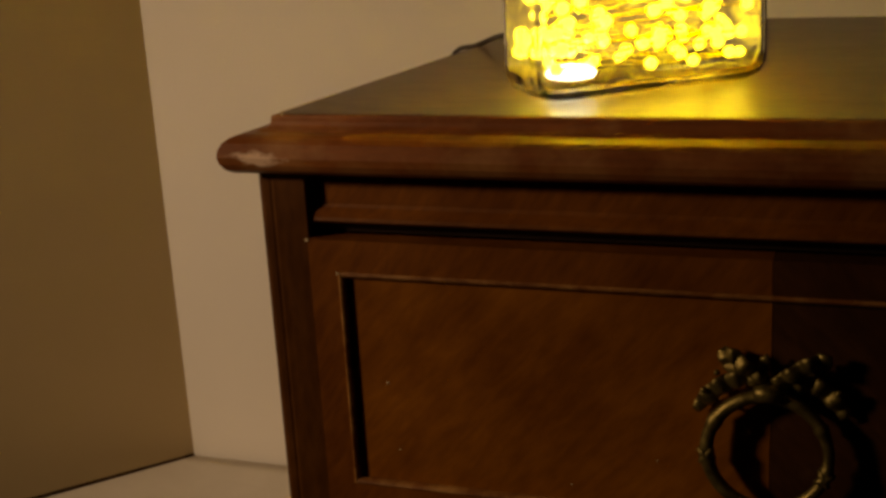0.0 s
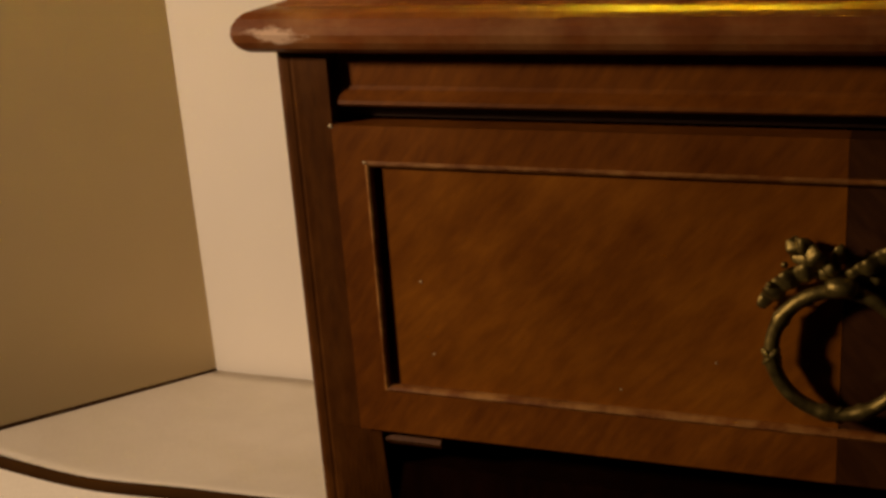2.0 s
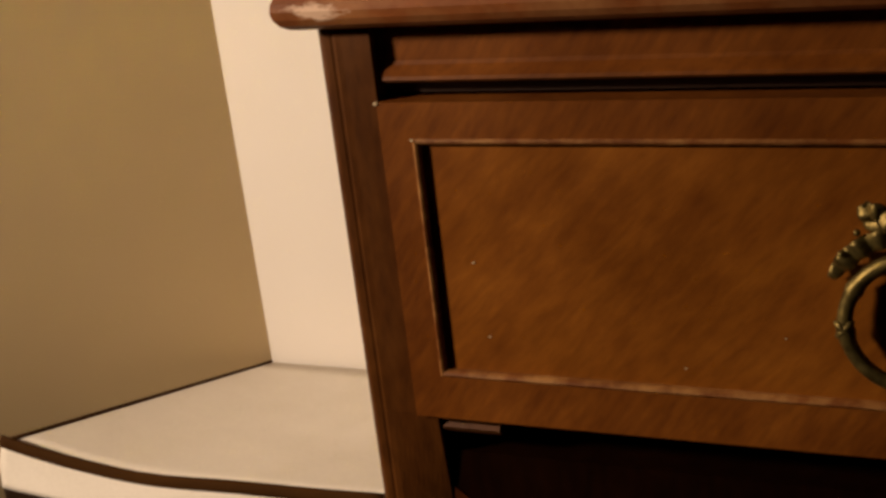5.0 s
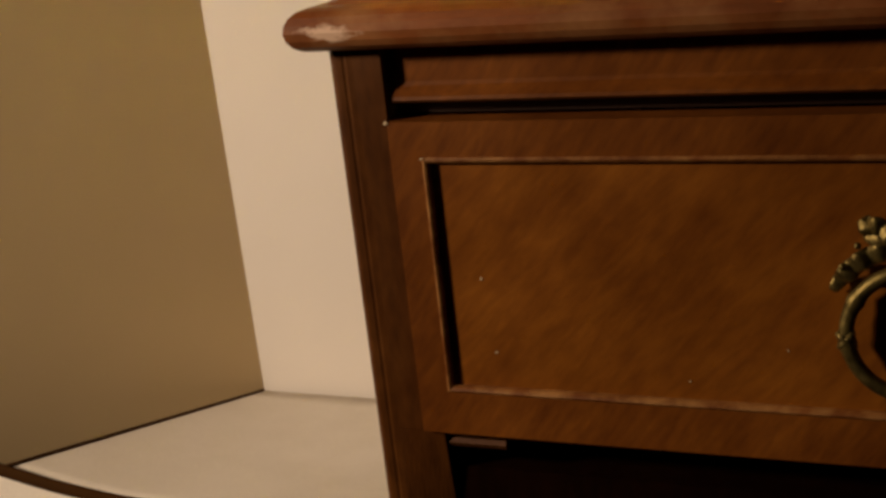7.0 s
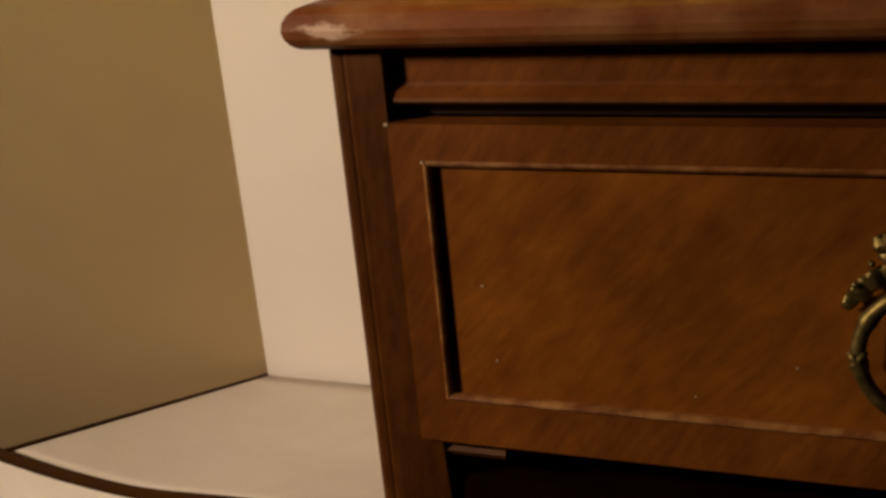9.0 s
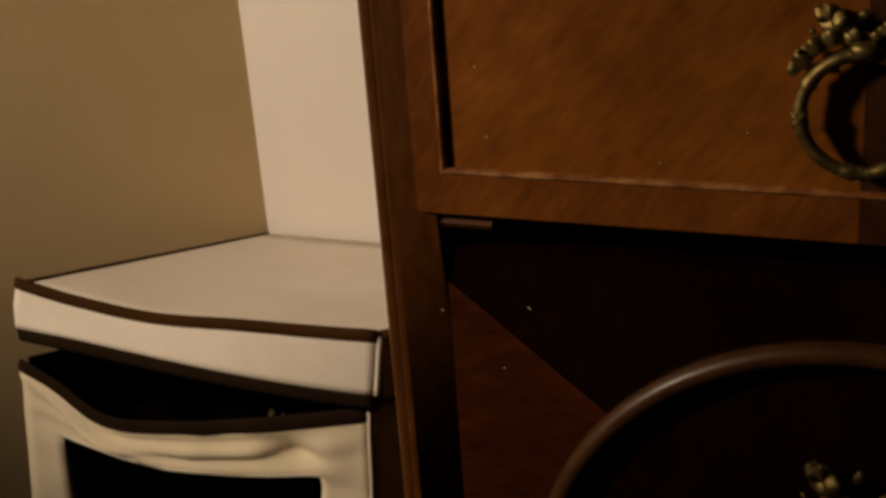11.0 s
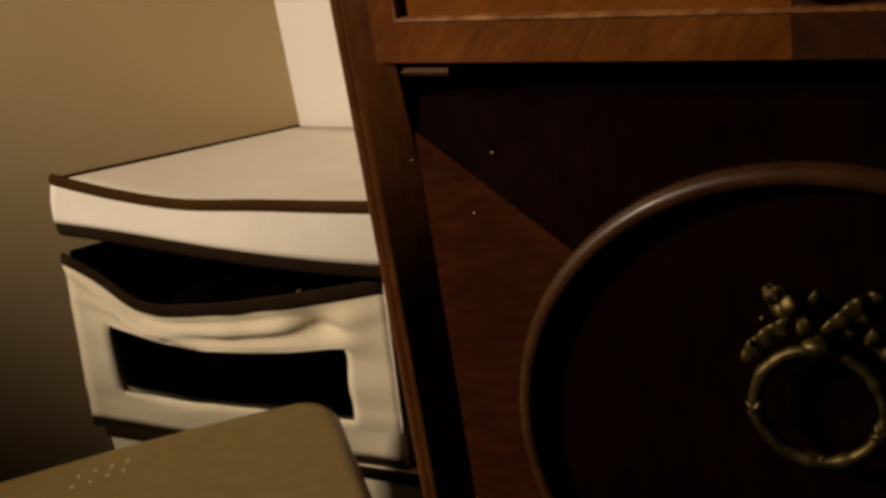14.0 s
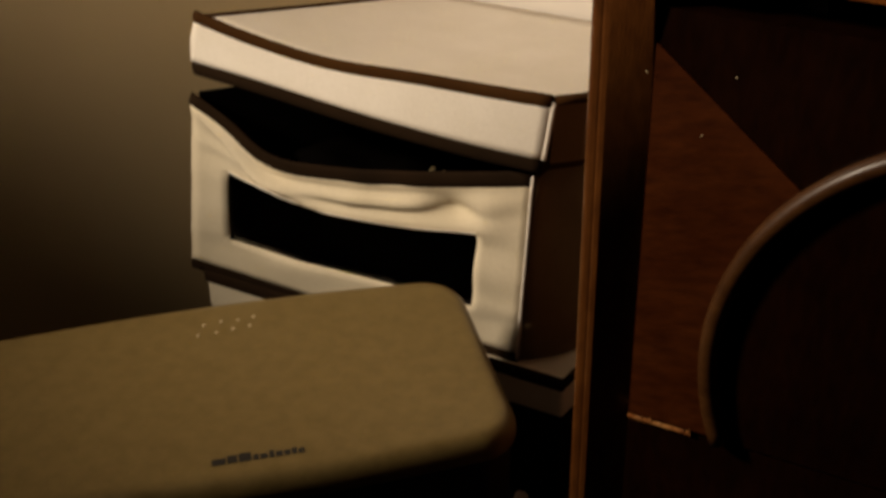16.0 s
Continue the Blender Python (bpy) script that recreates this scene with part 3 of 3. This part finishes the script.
# ---- glass block with fairy lights ----
def glass_lamp():
    ang = radians(40.5)
    ax, ay = Vector((math.cos(ang), math.sin(ang), 0)), Vector((-math.sin(ang), math.cos(ang), 0))
    base = Vector((0.1400, 0.0345, 0.7917))
    w, d, h = 0.128, 0.054, 0.150
    mid = base + ax * (w / 2) + ay * (d / 2)
    e = thing("glass_block_lamp", tuple(mid), "clear glass block lamp filled with yellow fairy lights", "lamp")

    def shell(inset, z0, z1, rr, taper):
        bm = bmesh.new()
        loops = []
        hh = [(0.0, taper), (0.003, taper * 0.35), (0.009, 0.0), (z1 - z0 - 0.008, 0.0), (z1 - z0 - 0.002, 0.003), (z1 - z0, 0.006)]
        for z, t in hh:
            loop = []
            a, b = w / 2 - inset - t, d / 2 - inset - t
            for sx, sy, st in ((1, 1, 0), (-1, 1, 90), (-1, -1, 180), (1, -1, 270)):
                for i in range(5):
                    q = radians(st + i * 22.5)
                    p = mid + ax * (sx * (a - rr) + rr * math.cos(q)) + ay * (sy * (b - rr) + rr * math.sin(q))
                    loop.append(bm.verts.new((p.x, p.y, base.z + z0 + z)))
            loops.append(loop)
        n = len(loops[0])
        for p, q in zip(loops, loops[1:]):
            for j in range(n):
                bm.faces.new((p[j], p[(j + 1) % n], q[(j + 1) % n], q[j]))
        bm.faces.new(loops[0])
        bm.faces.new(loops[-1])
        return bm

    outer = shell(0.0, 0.0, h, 0.010, 0.006)
    inner = shell(0.0028, 0.0050, h - 0.008, 0.007, 0.003)
    me = bpy.data.meshes.new("inner")
    bmesh.ops.recalc_face_normals(outer, faces=outer.faces)
    bmesh.ops.recalc_face_normals(inner, faces=inner.faces)
    bmesh.ops.reverse_faces(inner, faces=inner.faces)
    inner.to_mesh(me)
    outer.from_mesh(me)
    inner.free()
    gme = bpy.data.meshes.new("glass_body")
    outer.to_mesh(gme)
    outer.free()
    gme.materials.append(M_GLASS)
    gme.polygons.foreach_set("use_smooth", [True] * len(gme.polygons))
    g = new("glass_body", gme)
    g.parent = e
    g.matrix_parent_inverse = Matrix.Translation(e.location).inverted()
    # string of bulbs wound inside
    rnd = random.Random(7)
    wire, spots = [], []
    for i in range(280):
        f = (i / 279) ** 1.1
        u = (w / 2 - 0.0085) * math.sin(i * 0.93 + rnd.uniform(-0.3, 0.3))
        v = (d / 2 - 0.0085) * math.sin(i * 1.41 + 0.7 + rnd.uniform(-0.4, 0.4))
        z = 0.014 + f * (h - 0.034) + rnd.uniform(-0.006, 0.006)
        p = mid + ax * u + ay * v
        q = Vector((p.x, p.y, base.z + max(0.0125, z)))
        wire.append(q)
        spots.append(q)
    part("wire", tube(wire, 0.00035, 5), M_BRASS, e, "thin wire of the fairy lights")
    first = None
    for q in spots:
        bm = bmesh.new()
        bmesh.ops.create_icosphere(bm, subdivisions=2, radius=0.0033)
        if first is None:
            bm2 = bm
            first = part("bulb", bm2, M_BULB, e, smooth=True)
            b = first
        else:
            bm.free()
            b = new("bulb", first.data)
            b.parent = e
            b.matrix_parent_inverse = Matrix.Translation(e.location).inverted()
        b.location = q
    bm = bmesh.new()
    bmesh.ops.create_icosphere(bm, subdivisions=2, radius=0.0045, matrix=Matrix.Translation(base + ax * 0.022 + ay * 0.018 + Vector((0, 0, 0.0118))) @ Matrix.Diagonal((3.0, 2.0, 1.1, 1)))
    part("base_light", bm, M_LED, e, "white light at the foot of the block", smooth=True)


glass_lamp()
cable_keys = [(0.150, 0.130, 0.7942), (0.112, 0.150, 0.8000), (0.082, 0.180, 0.8062), (0.065, 0.206, 0.8025), (0.050, 0.231, 0.7970), (0.035, 0.247, 0.7910), (0.015, 0.270, 0.7850),
              (0.0030, 0.280, 0.7680), (0.011, 0.285, 0.7450), (0.0230, 0.287, 0.7000), (0.0250, 0.287, 0.3000), (0.0250, 0.287, 0.0040)]
cable_line = []
for i in range((len(cable_keys) - 1) * 6 + 1):
    k, f = min(i // 6, len(cable_keys) - 2), i / 6 - min(i // 6, len(cable_keys) - 2)
    p0, p1, p2, p3 = (Vector(cable_keys[max(0, min(len(cable_keys) - 1, k + q))]) for q in (-1, 0, 1, 2))
    cable_line.append(0.5 * (2 * p1 + (p2 - p0) * f + (2 * p0 - 5 * p1 + 4 * p2 - p3) * f * f + (3 * p1 - p0 - 3 * p2 + p3) * f ** 3))
cable = part("cable", tube(cable_line, 0.0017, 8), M_CABLE, smooth=True)
tagged(cable, "thin dark power cable lying on the cabinet top", "cable")

# ---- canvas storage boxes ----
FY = 0.195                       # plane of the fronts


def canvas_box():
    e = thing("storage_box", (-0.30, 0.28, 0.148), "white canvas storage box with brown trim and open sagging front", "storage box", "stacked storage boxes")
    z_rim = [(-0.468, 0.328), (-0.430, 0.313), (-0.378, 0.2875), (-0.300, 0.2925), (-0.215, 0.307), (-0.122, 0.326)]
    z_win = [(-0.432, 0.266), (-0.375, 0.2565), (-0.320, 0.2530), (-0.250, 0.2560), (-0.170, 0.2660)]
    bot = 0.1520

    def left(z):
        return -0.4550 - 0.027 * (0.326 - z) / 0.176

    def right(z):
        return -0.1190 - 0.011 * (0.326 - z) / 0.176

    us = [0.0, 0.035, 0.07, 0.10, 0.132] + [0.132 + 0.738 * i / 34 for i in range(1, 35)] + [0.89, 0.915, 0.945, 0.975, 1.0]
    nwl, nwr = 4, 38
    vs = [("b", i / 5) for i in range(5)] + [("w", i / 10) for i in range(10)] + [("t", i / 12) for i in range(13)]
    rows = []
    for kind, f in vs:
        row = []
        for u in us:
            x_mid = left(0.24) + (right(0.24) - left(0.24)) * u
            rim, win = curve_at(z_rim, x_mid), curve_at(z_win, x_mid)
            wb = 0.188 + 0.004 * u
            z = {"b": lambda: bot + (wb - bot) * f, "w": lambda: wb + (win - wb) * f, "t": lambda: win + (rim - win) * f}[kind]()
            x = left(z) + (right(z) - left(z)) * u
            belly = -0.010 * math.sin(math.pi * u) * max(0, min(1, (z - 0.16) / 0.1))
            fold = 0.0
            if kind == "t":
                g = math.sin(math.pi * min(1, f * 1.05))
                fold = 0.0034 * g * math.sin(13.0 * f - 3.0 * u) * max(0.0, math.sin(math.pi * u)) + 0.0015 * g * noise.noise((u * 9, f * 5, 4.0))
                fold -= 0.003 * math.exp(-((u - 0.90) / 0.05) ** 2 - ((f - 0.35) / 0.3) ** 2)
                fold += 0.013 * math.exp(-((u - 0.80) / 0.06) ** 2 - ((f - 0.45 + 2.0 * (u - 0.8)) / 0.2) ** 2)
                fold += 0.005 * math.exp(-((f - (0.66 - 1.9 * (u - 0.06))) / 0.06) ** 2) * math.exp(-((u - 0.22) / 0.16) ** 2)
                fold -= 0.010 * math.exp(-((f - (0.80 - 1.9 * (u - 0.06))) / 0.16) ** 2) * math.exp(-((u - 0.25) / 0.2) ** 2)
            elif kind == "w":
                fold = 0.001 * math.sin(12 * u + 4 * f) + (0.0016 * math.sin(9 * f + 14 * u) * min(1.0, (1 - u) * 14) if u > 0.86 else 0.0)
            else:
                fold = 0.0020 * math.sin(14 * u) * f + 0.002 * math.sin(6 * u + 2)
            row.append((x, FY + belly + fold + 0.0012 * noise.noise((x * 30, z * 30, 1.0)), z))
        rows.append(row)
    front = part("front", sheet(rows, skip=lambda i, j: 5 <= i < 15 and nwl <= j < nwr), M_CANVAS_BOX, e, "creased white canvas front", smooth=True)
    thick(front, 0.0022, 0.0)
    film_rows = [[(p[0], p[1] + 0.0025, p[2]) for p in r[nwl - 1:nwr + 2]] for r in rows[4:17]]
    part("window", sheet(film_rows), M_FILM, e, "clear plastic window showing the dark inside", smooth=True)
    seam = [rows[15][j] for j in range(nwl, nwr + 1)]
    part("seam", tube([(p[0], p[1] - 0.001, p[2] + 0.0012) for p in seam], 0.0009, 6), M_CANVAS, e)
    # rim tape
    rim_pts = [(p[0], p[1] - 0.0005, p[2] + 0.002) for p in rows[-1]]
    part("rim_tape", tube(rim_pts, 0.0072, 10, 0.25, (0, 1, 0)), M_TRIM_SHADED, e, "brown bias tape along the rim", smooth=True)
    part("bottom_tape", tube([(p[0], p[1] - 0.0005, p[2] - 0.004) for p in rows[0]], 0.0062, 10, 0.3, (0, 1, 0)), M_TRIM_SHADED, e, smooth=True)
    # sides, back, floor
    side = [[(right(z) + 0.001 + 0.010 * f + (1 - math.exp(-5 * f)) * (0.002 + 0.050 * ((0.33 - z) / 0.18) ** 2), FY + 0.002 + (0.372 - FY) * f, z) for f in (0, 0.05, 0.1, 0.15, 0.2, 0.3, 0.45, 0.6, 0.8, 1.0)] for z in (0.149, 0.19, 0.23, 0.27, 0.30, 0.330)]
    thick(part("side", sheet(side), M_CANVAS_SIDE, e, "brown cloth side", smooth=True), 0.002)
    part("side_tape", tube([(r[0], r[1], r[2]) for r in side[-1]], 0.0085, 8, 0.25, (1, 0, 0)), M_TRIM, e, smooth=True)
    part("corner_piping", tube([(right(0.15 + 0.18 * i / 10), FY - 0.001, 0.15 + 0.18 * i / 10) for i in range(11)], 0.0016, 6), M_CANVAS, e, smooth=True)
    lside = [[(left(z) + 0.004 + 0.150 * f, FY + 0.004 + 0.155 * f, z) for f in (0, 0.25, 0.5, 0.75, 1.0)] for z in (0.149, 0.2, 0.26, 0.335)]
    thick(part("side", sheet(lside), M_SHADE_CLOTH, e), 0.002)
    part("back", block(-0.325, -0.118, 0.366, 0.370, 0.149, 0.345), M_SHADE_CLOTH, e)
    part("base", prism([(-0.478, 0.200), (-0.135, 0.200), (-0.122, 0.364), (-0.330, 0.364)], "z", 0.147, 0.150), M_SHADE_CLOTH, e)
    return e


canvas_box()


def box_filling():
    """A black sheet added to keep the open box dark, under two small things."""
    rows = []
    for i in range(15):
        v = i / 14
        y = 0.207 + 0.150 * v
        x0, x1 = -0.478 + max(0.0, 0.012 + (y - 0.207) * 1.02), -0.138
        row = []
        for j in range(31):
            u = j / 30
            x = x0 + (x1 - x0) * u
            e = min(1.0, 6 * min(u, 1 - u), 6 * min(v + 0.02, 1 - v))
            z = 0.205 + 0.072 * e ** 0.5 + 0.010 * noise.noise((x * 14, y * 16, 2.0)) + 0.006 * math.sin(22 * u + 7 * v)
            row.append((x, y, z))
        rows.append(row)
    rows.insert(0, [(p[0], p[1] - 0.002, 0.1505) for p in rows[0]])
    filler_ob = part("dark_filler", sheet(rows), M_FILLER_BLACK, smooth=True)
    tagged(filler_ob, "black sheet added inside the open storage box to keep it dark", "cloth")
    thick(filler_ob, 0.002)
    coil = [(-0.232 + 0.0022 * i + 0.004 * math.cos(i * 1.1), 0.226 + 0.006 * math.sin(i * 1.1), 0.2915 + 0.004 * math.sin(i * 0.9)) for i in range(22)]
    tagged(part("coiled_chain", tube(coil, 0.0011, 6), M_CASE_RIM, smooth=True), "small tarnished metal chain on the added black sheet", "chain")


box_filling()


def box_lid():
    e = thing("box_lid", (-0.28, 0.28, 0.39), "white canvas lid with brown piping on a storage box", "lid", "stacked storage boxes")
    z_top = [(-0.446, 0.4105), (-0.372, 0.3985), (-0.300, 0.3910), (-0.215, 0.3940), (-0.108, 0.3975)]
    z_bot = [(-0.452, 0.3705), (-0.372, 0.3690), (-0.255, 0.3585), (-0.172, 0.3535), (-0.112, 0.3510)]
    n = 40
    rows = []
    for k in range(9):
        f = k / 8
        row = []
        for i in range(n + 1):
            u = i / n
            x = -0.4375 + 0.334 * u
            zt, zb = curve_at(z_top, x), curve_at(z_bot, x)
            z = zt + (zb - zt) * f
            round_l = 0.005 * max(0, 1 - u * 16) ** 2 * max(0, f - 0.5) * 2
            row.append((x - (0.0045 + 0.005 * (1 - u) ** 2) * f + round_l, FY - 0.010 * math.sin(math.pi * u) * (0.4 + 0.6 * f) - 0.002 * math.sin(7 * u + 1) - 0.006 * f, z))
        rows.append(row)
    thick(part("flap", sheet(rows), M_CANVAS, e, "white canvas front flap", smooth=True), 0.003)
    top = []
    for k in range(13):
        f = k / 12
        row = []
        for i in range(n + 1):
            u = i / n
            fx, fy, fz = rows[0][i]
            bx = -0.3535 + 0.2635 * u
            by = 0.4575
            bulge = 0.030 * (1 - math.exp(-9 * f)) * (1 - f) * max(0.0, u - 0.8) * 5
            row.append((fx + (bx - fx) * f + bulge, fy + (by - fy) * f, fz + (0.3580 - fz) * f - 0.004 * math.sin(math.pi * f) * math.sin(math.pi * u)))
        top.append(row)
    part_top = part("panel", sheet(top), M_CANVAS, e, "slightly sagging white canvas top panel", smooth=True)
    thick(part_top, 0.004)
    part("front_piping", tube([(p[0], p[1] - 0.002, p[2] + 0.0005) for p in rows[0]], 0.0058, 10, 0.6, (0, 1, 0)), M_TRIM, e, "brown piping", smooth=True)
    part("hem_tape", tube([(p[0], p[1] - 0.0005, p[2] - 0.006) for p in rows[-1]], 0.0070, 10, 0.28, (0, 1, 0)), M_TRIM_SHADED, e, "brown hem tape in its shaded colour", smooth=True)
    right_edge = [top[k][n] for k in range(13)]
    part("side_piping", tube([(p[0] + 0.001, p[1], p[2] + 0.0008) for p in right_edge], 0.0050, 10, 0.7), M_TRIM, e, smooth=True)
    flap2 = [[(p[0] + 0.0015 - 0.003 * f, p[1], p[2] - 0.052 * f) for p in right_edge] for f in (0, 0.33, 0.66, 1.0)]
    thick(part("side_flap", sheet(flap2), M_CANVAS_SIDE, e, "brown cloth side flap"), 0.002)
    part("side_hem", tube([(p[0], p[1], p[2]) for p in flap2[-1]], 0.006, 8, 0.3, (1, 0, 0)), M_TRIM, e, smooth=True)
    part("corner_piping", tube([(rows[k][n][0] + 0.002, rows[k][n][1] - 0.0015, rows[k][n][2]) for k in range(9)], 0.0022, 8), M_CANVAS, e, smooth=True)
    left_edge = [top[k][0] for k in range(13)]
    part("side_piping", tube([(p[0] + 0.002, p[1], p[2]) for p in left_edge], 0.0026, 8, 0.7), M_TRIM, e, smooth=True)
    lflap = [[(p[0] + 0.001, p[1], p[2] - 0.045 * f) for p in left_edge] for f in (0, 0.5, 1.0)]
    thick(part("side_flap", sheet(lflap), M_CANVAS, e), 0.002)


box_lid()


def lower_box():
    e = thing("storage_box", (-0.28, 0.27, 0.0), "closed white canvas storage box with brown trim underneath", "storage box", "stacked storage boxes")
    poly = [(-0.460, 0.195), (-0.088, 0.193), (-0.066, 0.372), (-0.325, 0.372), (-0.467, 0.225)]
    # The body is black for the shade that the case throws here.
    part("body", prism(poly, "z", 0.0, 0.1035), M_SHADE_CLOTH, e, "cloth body coloured black with the shade of the case", bevel=0.004)
    lid = [(x + (0.004 if x > -0.2 else -0.002), y - (0.004 if y < 0.2 else 0)) for x, y in poly]
    part("lid", prism(lid, "z", 0.1040, 0.1455), M_CANVAS_BOX, e, bevel=0.004)
    part("lid_tape", tube([(lid[0][0], lid[0][1] - 0.001, 0.1425), (-0.28, 0.1890, 0.1420), (lid[1][0], lid[1][1] - 0.001, 0.1415), (lid[2][0] + 0.001, lid[2][1], 0.1415)], 0.0068, 8, 0.3, (0, 1, 0)), M_TRIM_SHADED, e, "brown tape round the lid in its shaded colour", smooth=True)


lower_box()


# ---- grey metal case ----
def metal_case():
    d = Vector((0.752, 0.660, 0))
    nrm = Vector((0.660, -0.752, 0))

    def at(s, q, z):
        p = d * s + nrm * q
        return (p.x, p.y, z)

    e = thing("carry_case", at(-0.20, -0.13, 0.0), "grey metal-topped carry case with rounded corners and black sides", "case")

    def loop(inset, z):
        s0, s1, q0, q1, r = -0.430 + inset, -0.0205 - inset, -0.2320 + inset, -0.0300 - inset, 0.030 - inset * 0.5
        out = []
        for cs, cq, st in ((s1 - r, q1 - r, 0), (s0 + r, q1 - r, 90), (s0 + r, q0 + r, 180), (s1 - r, q0 + r, 270)):
            for i in range(9):
                a = radians(st + i * 11.25)
                ss, qq = cs + r * math.cos(a), cq + r * math.sin(a)
                out.append((ss, qq))
        # straight runs are split so that the long sides can bow outward
        full = []
        for (sa, qa), (sb, qb) in zip(out, out[1:] + out[:1]):
            n = 14 if abs(sb - sa) > 0.1 else 1
            full += [(sa + (sb - sa) * i / n, qa + (qb - qa) * i / n) for i in range(n)]
        mid = (q0 + q1) / 2
        return [at(ss, qq + (qq - mid) / (q1 - mid) * 0.0115 * max(0.0, 1 - ((ss + 0.20) / 0.20) ** 2), z) for ss, qq in full]

    def stack(levels):
        bm = bmesh.new()
        ls = [[bm.verts.new(p) for p in loop(i, z)] for i, z in levels]
        n = len(ls[0])
        for a, b in zip(ls, ls[1:]):
            for j in range(n):
                bm.faces.new((a[j], a[(j + 1) % n], b[(j + 1) % n], b[j]))
        bm.faces.new(ls[0])
        bm.faces.new(ls[-1])
        return bm

    part("body", stack([(0.006, 0.0), (0.004, 0.003), (0.004, 0.218), (0.006, 0.2205)]), M_BLACK, e, "black case body", smooth=False)
    part("lid", stack([(0.003, 0.2208), (0.0005, 0.2225), (0.0, 0.2260), (0.0005, 0.2310), (0.0025, 0.2360), (0.0055, 0.2402), (0.0095, 0.2420), (0.0150, 0.2424), (0.045, 0.2424)]), M_CASE, e, "grey painted metal lid", smooth=True)
    # printed maker's mark, as bars
    x = 0.0
    for wd, ht in ((0.011, 0.0062), (0.008, 0.0078), (0.010, 0.0085), (0.0045, 0.0052), (0.006, 0.0050), (0.004, 0.0070), (0.0055, 0.0052), (0.005, 0.0052), (0.004, 0.0064), (0.005, 0.0050)):
        s0 = -0.2330 + x * 0.84
        c = [at(s0, -0.0405, 0.2424), at(s0 + wd * 0.84, -0.0405, 0.2424), at(s0 + wd * 0.84, -0.0405 - ht, 0.2424), at(s0, -0.0405 - ht, 0.2424)]
        bm = bmesh.new()
        lo = [bm.verts.new(p) for p in c]
        hi = [bm.verts.new((p[0], p[1], p[2] + 0.0004)) for p in c]
        bm.faces.new(lo)
        bm.faces.new(hi)
        for j in range(4):
            bm.faces.new((lo[j], lo[(j + 1) % 4], hi[(j + 1) % 4], hi[j]))
        x += wd + 0.0012
        part("printed_bar", bm, M_INK, e, "small dark printed bar")
    for s, q in [(-0.190 + (a + 0.190) * 0.75, b - 0.004) for a, b in ((-0.240, -0.205), (-0.222, -0.207), (-0.205, -0.206), (-0.189, -0.208), (-0.247, -0.192), (-0.228, -0.193), (-0.211, -0.195), (-0.194, -0.196))]:
        bm = bmesh.new()
        bmesh.ops.create_cone(bm, cap_ends=True, segments=8, radius1=0.0017, radius2=0.0012, depth=0.0008, matrix=Matrix.Translation(at(s, q, 0.2428)))
        part("fleck", bm, M_FLECK, e, "small pale raised fleck")


metal_case()


def tissue():
    """A small crumpled scrap between the case and the boxes."""
    bm = bmesh.new()
    bmesh.ops.create_icosphere(bm, subdivisions=3, radius=1.0)
    for v in bm.verts:
        k = 1 + 0.35 * noise.noise(v.co * 2.3) + 0.15 * noise.noise(v.co * 6.0)
        v.co = Vector((-0.113 + v.co.x * k * 0.0065, 0.171 + v.co.y * k * 0.0070, max(0.0005, 0.0125 + v.co.z * k * 0.0125)))
    tagged(part("crumpled_tissue", bm, M_CANVAS), "small white crumpled tissue on the dark carpet", "tissue")


tissue()
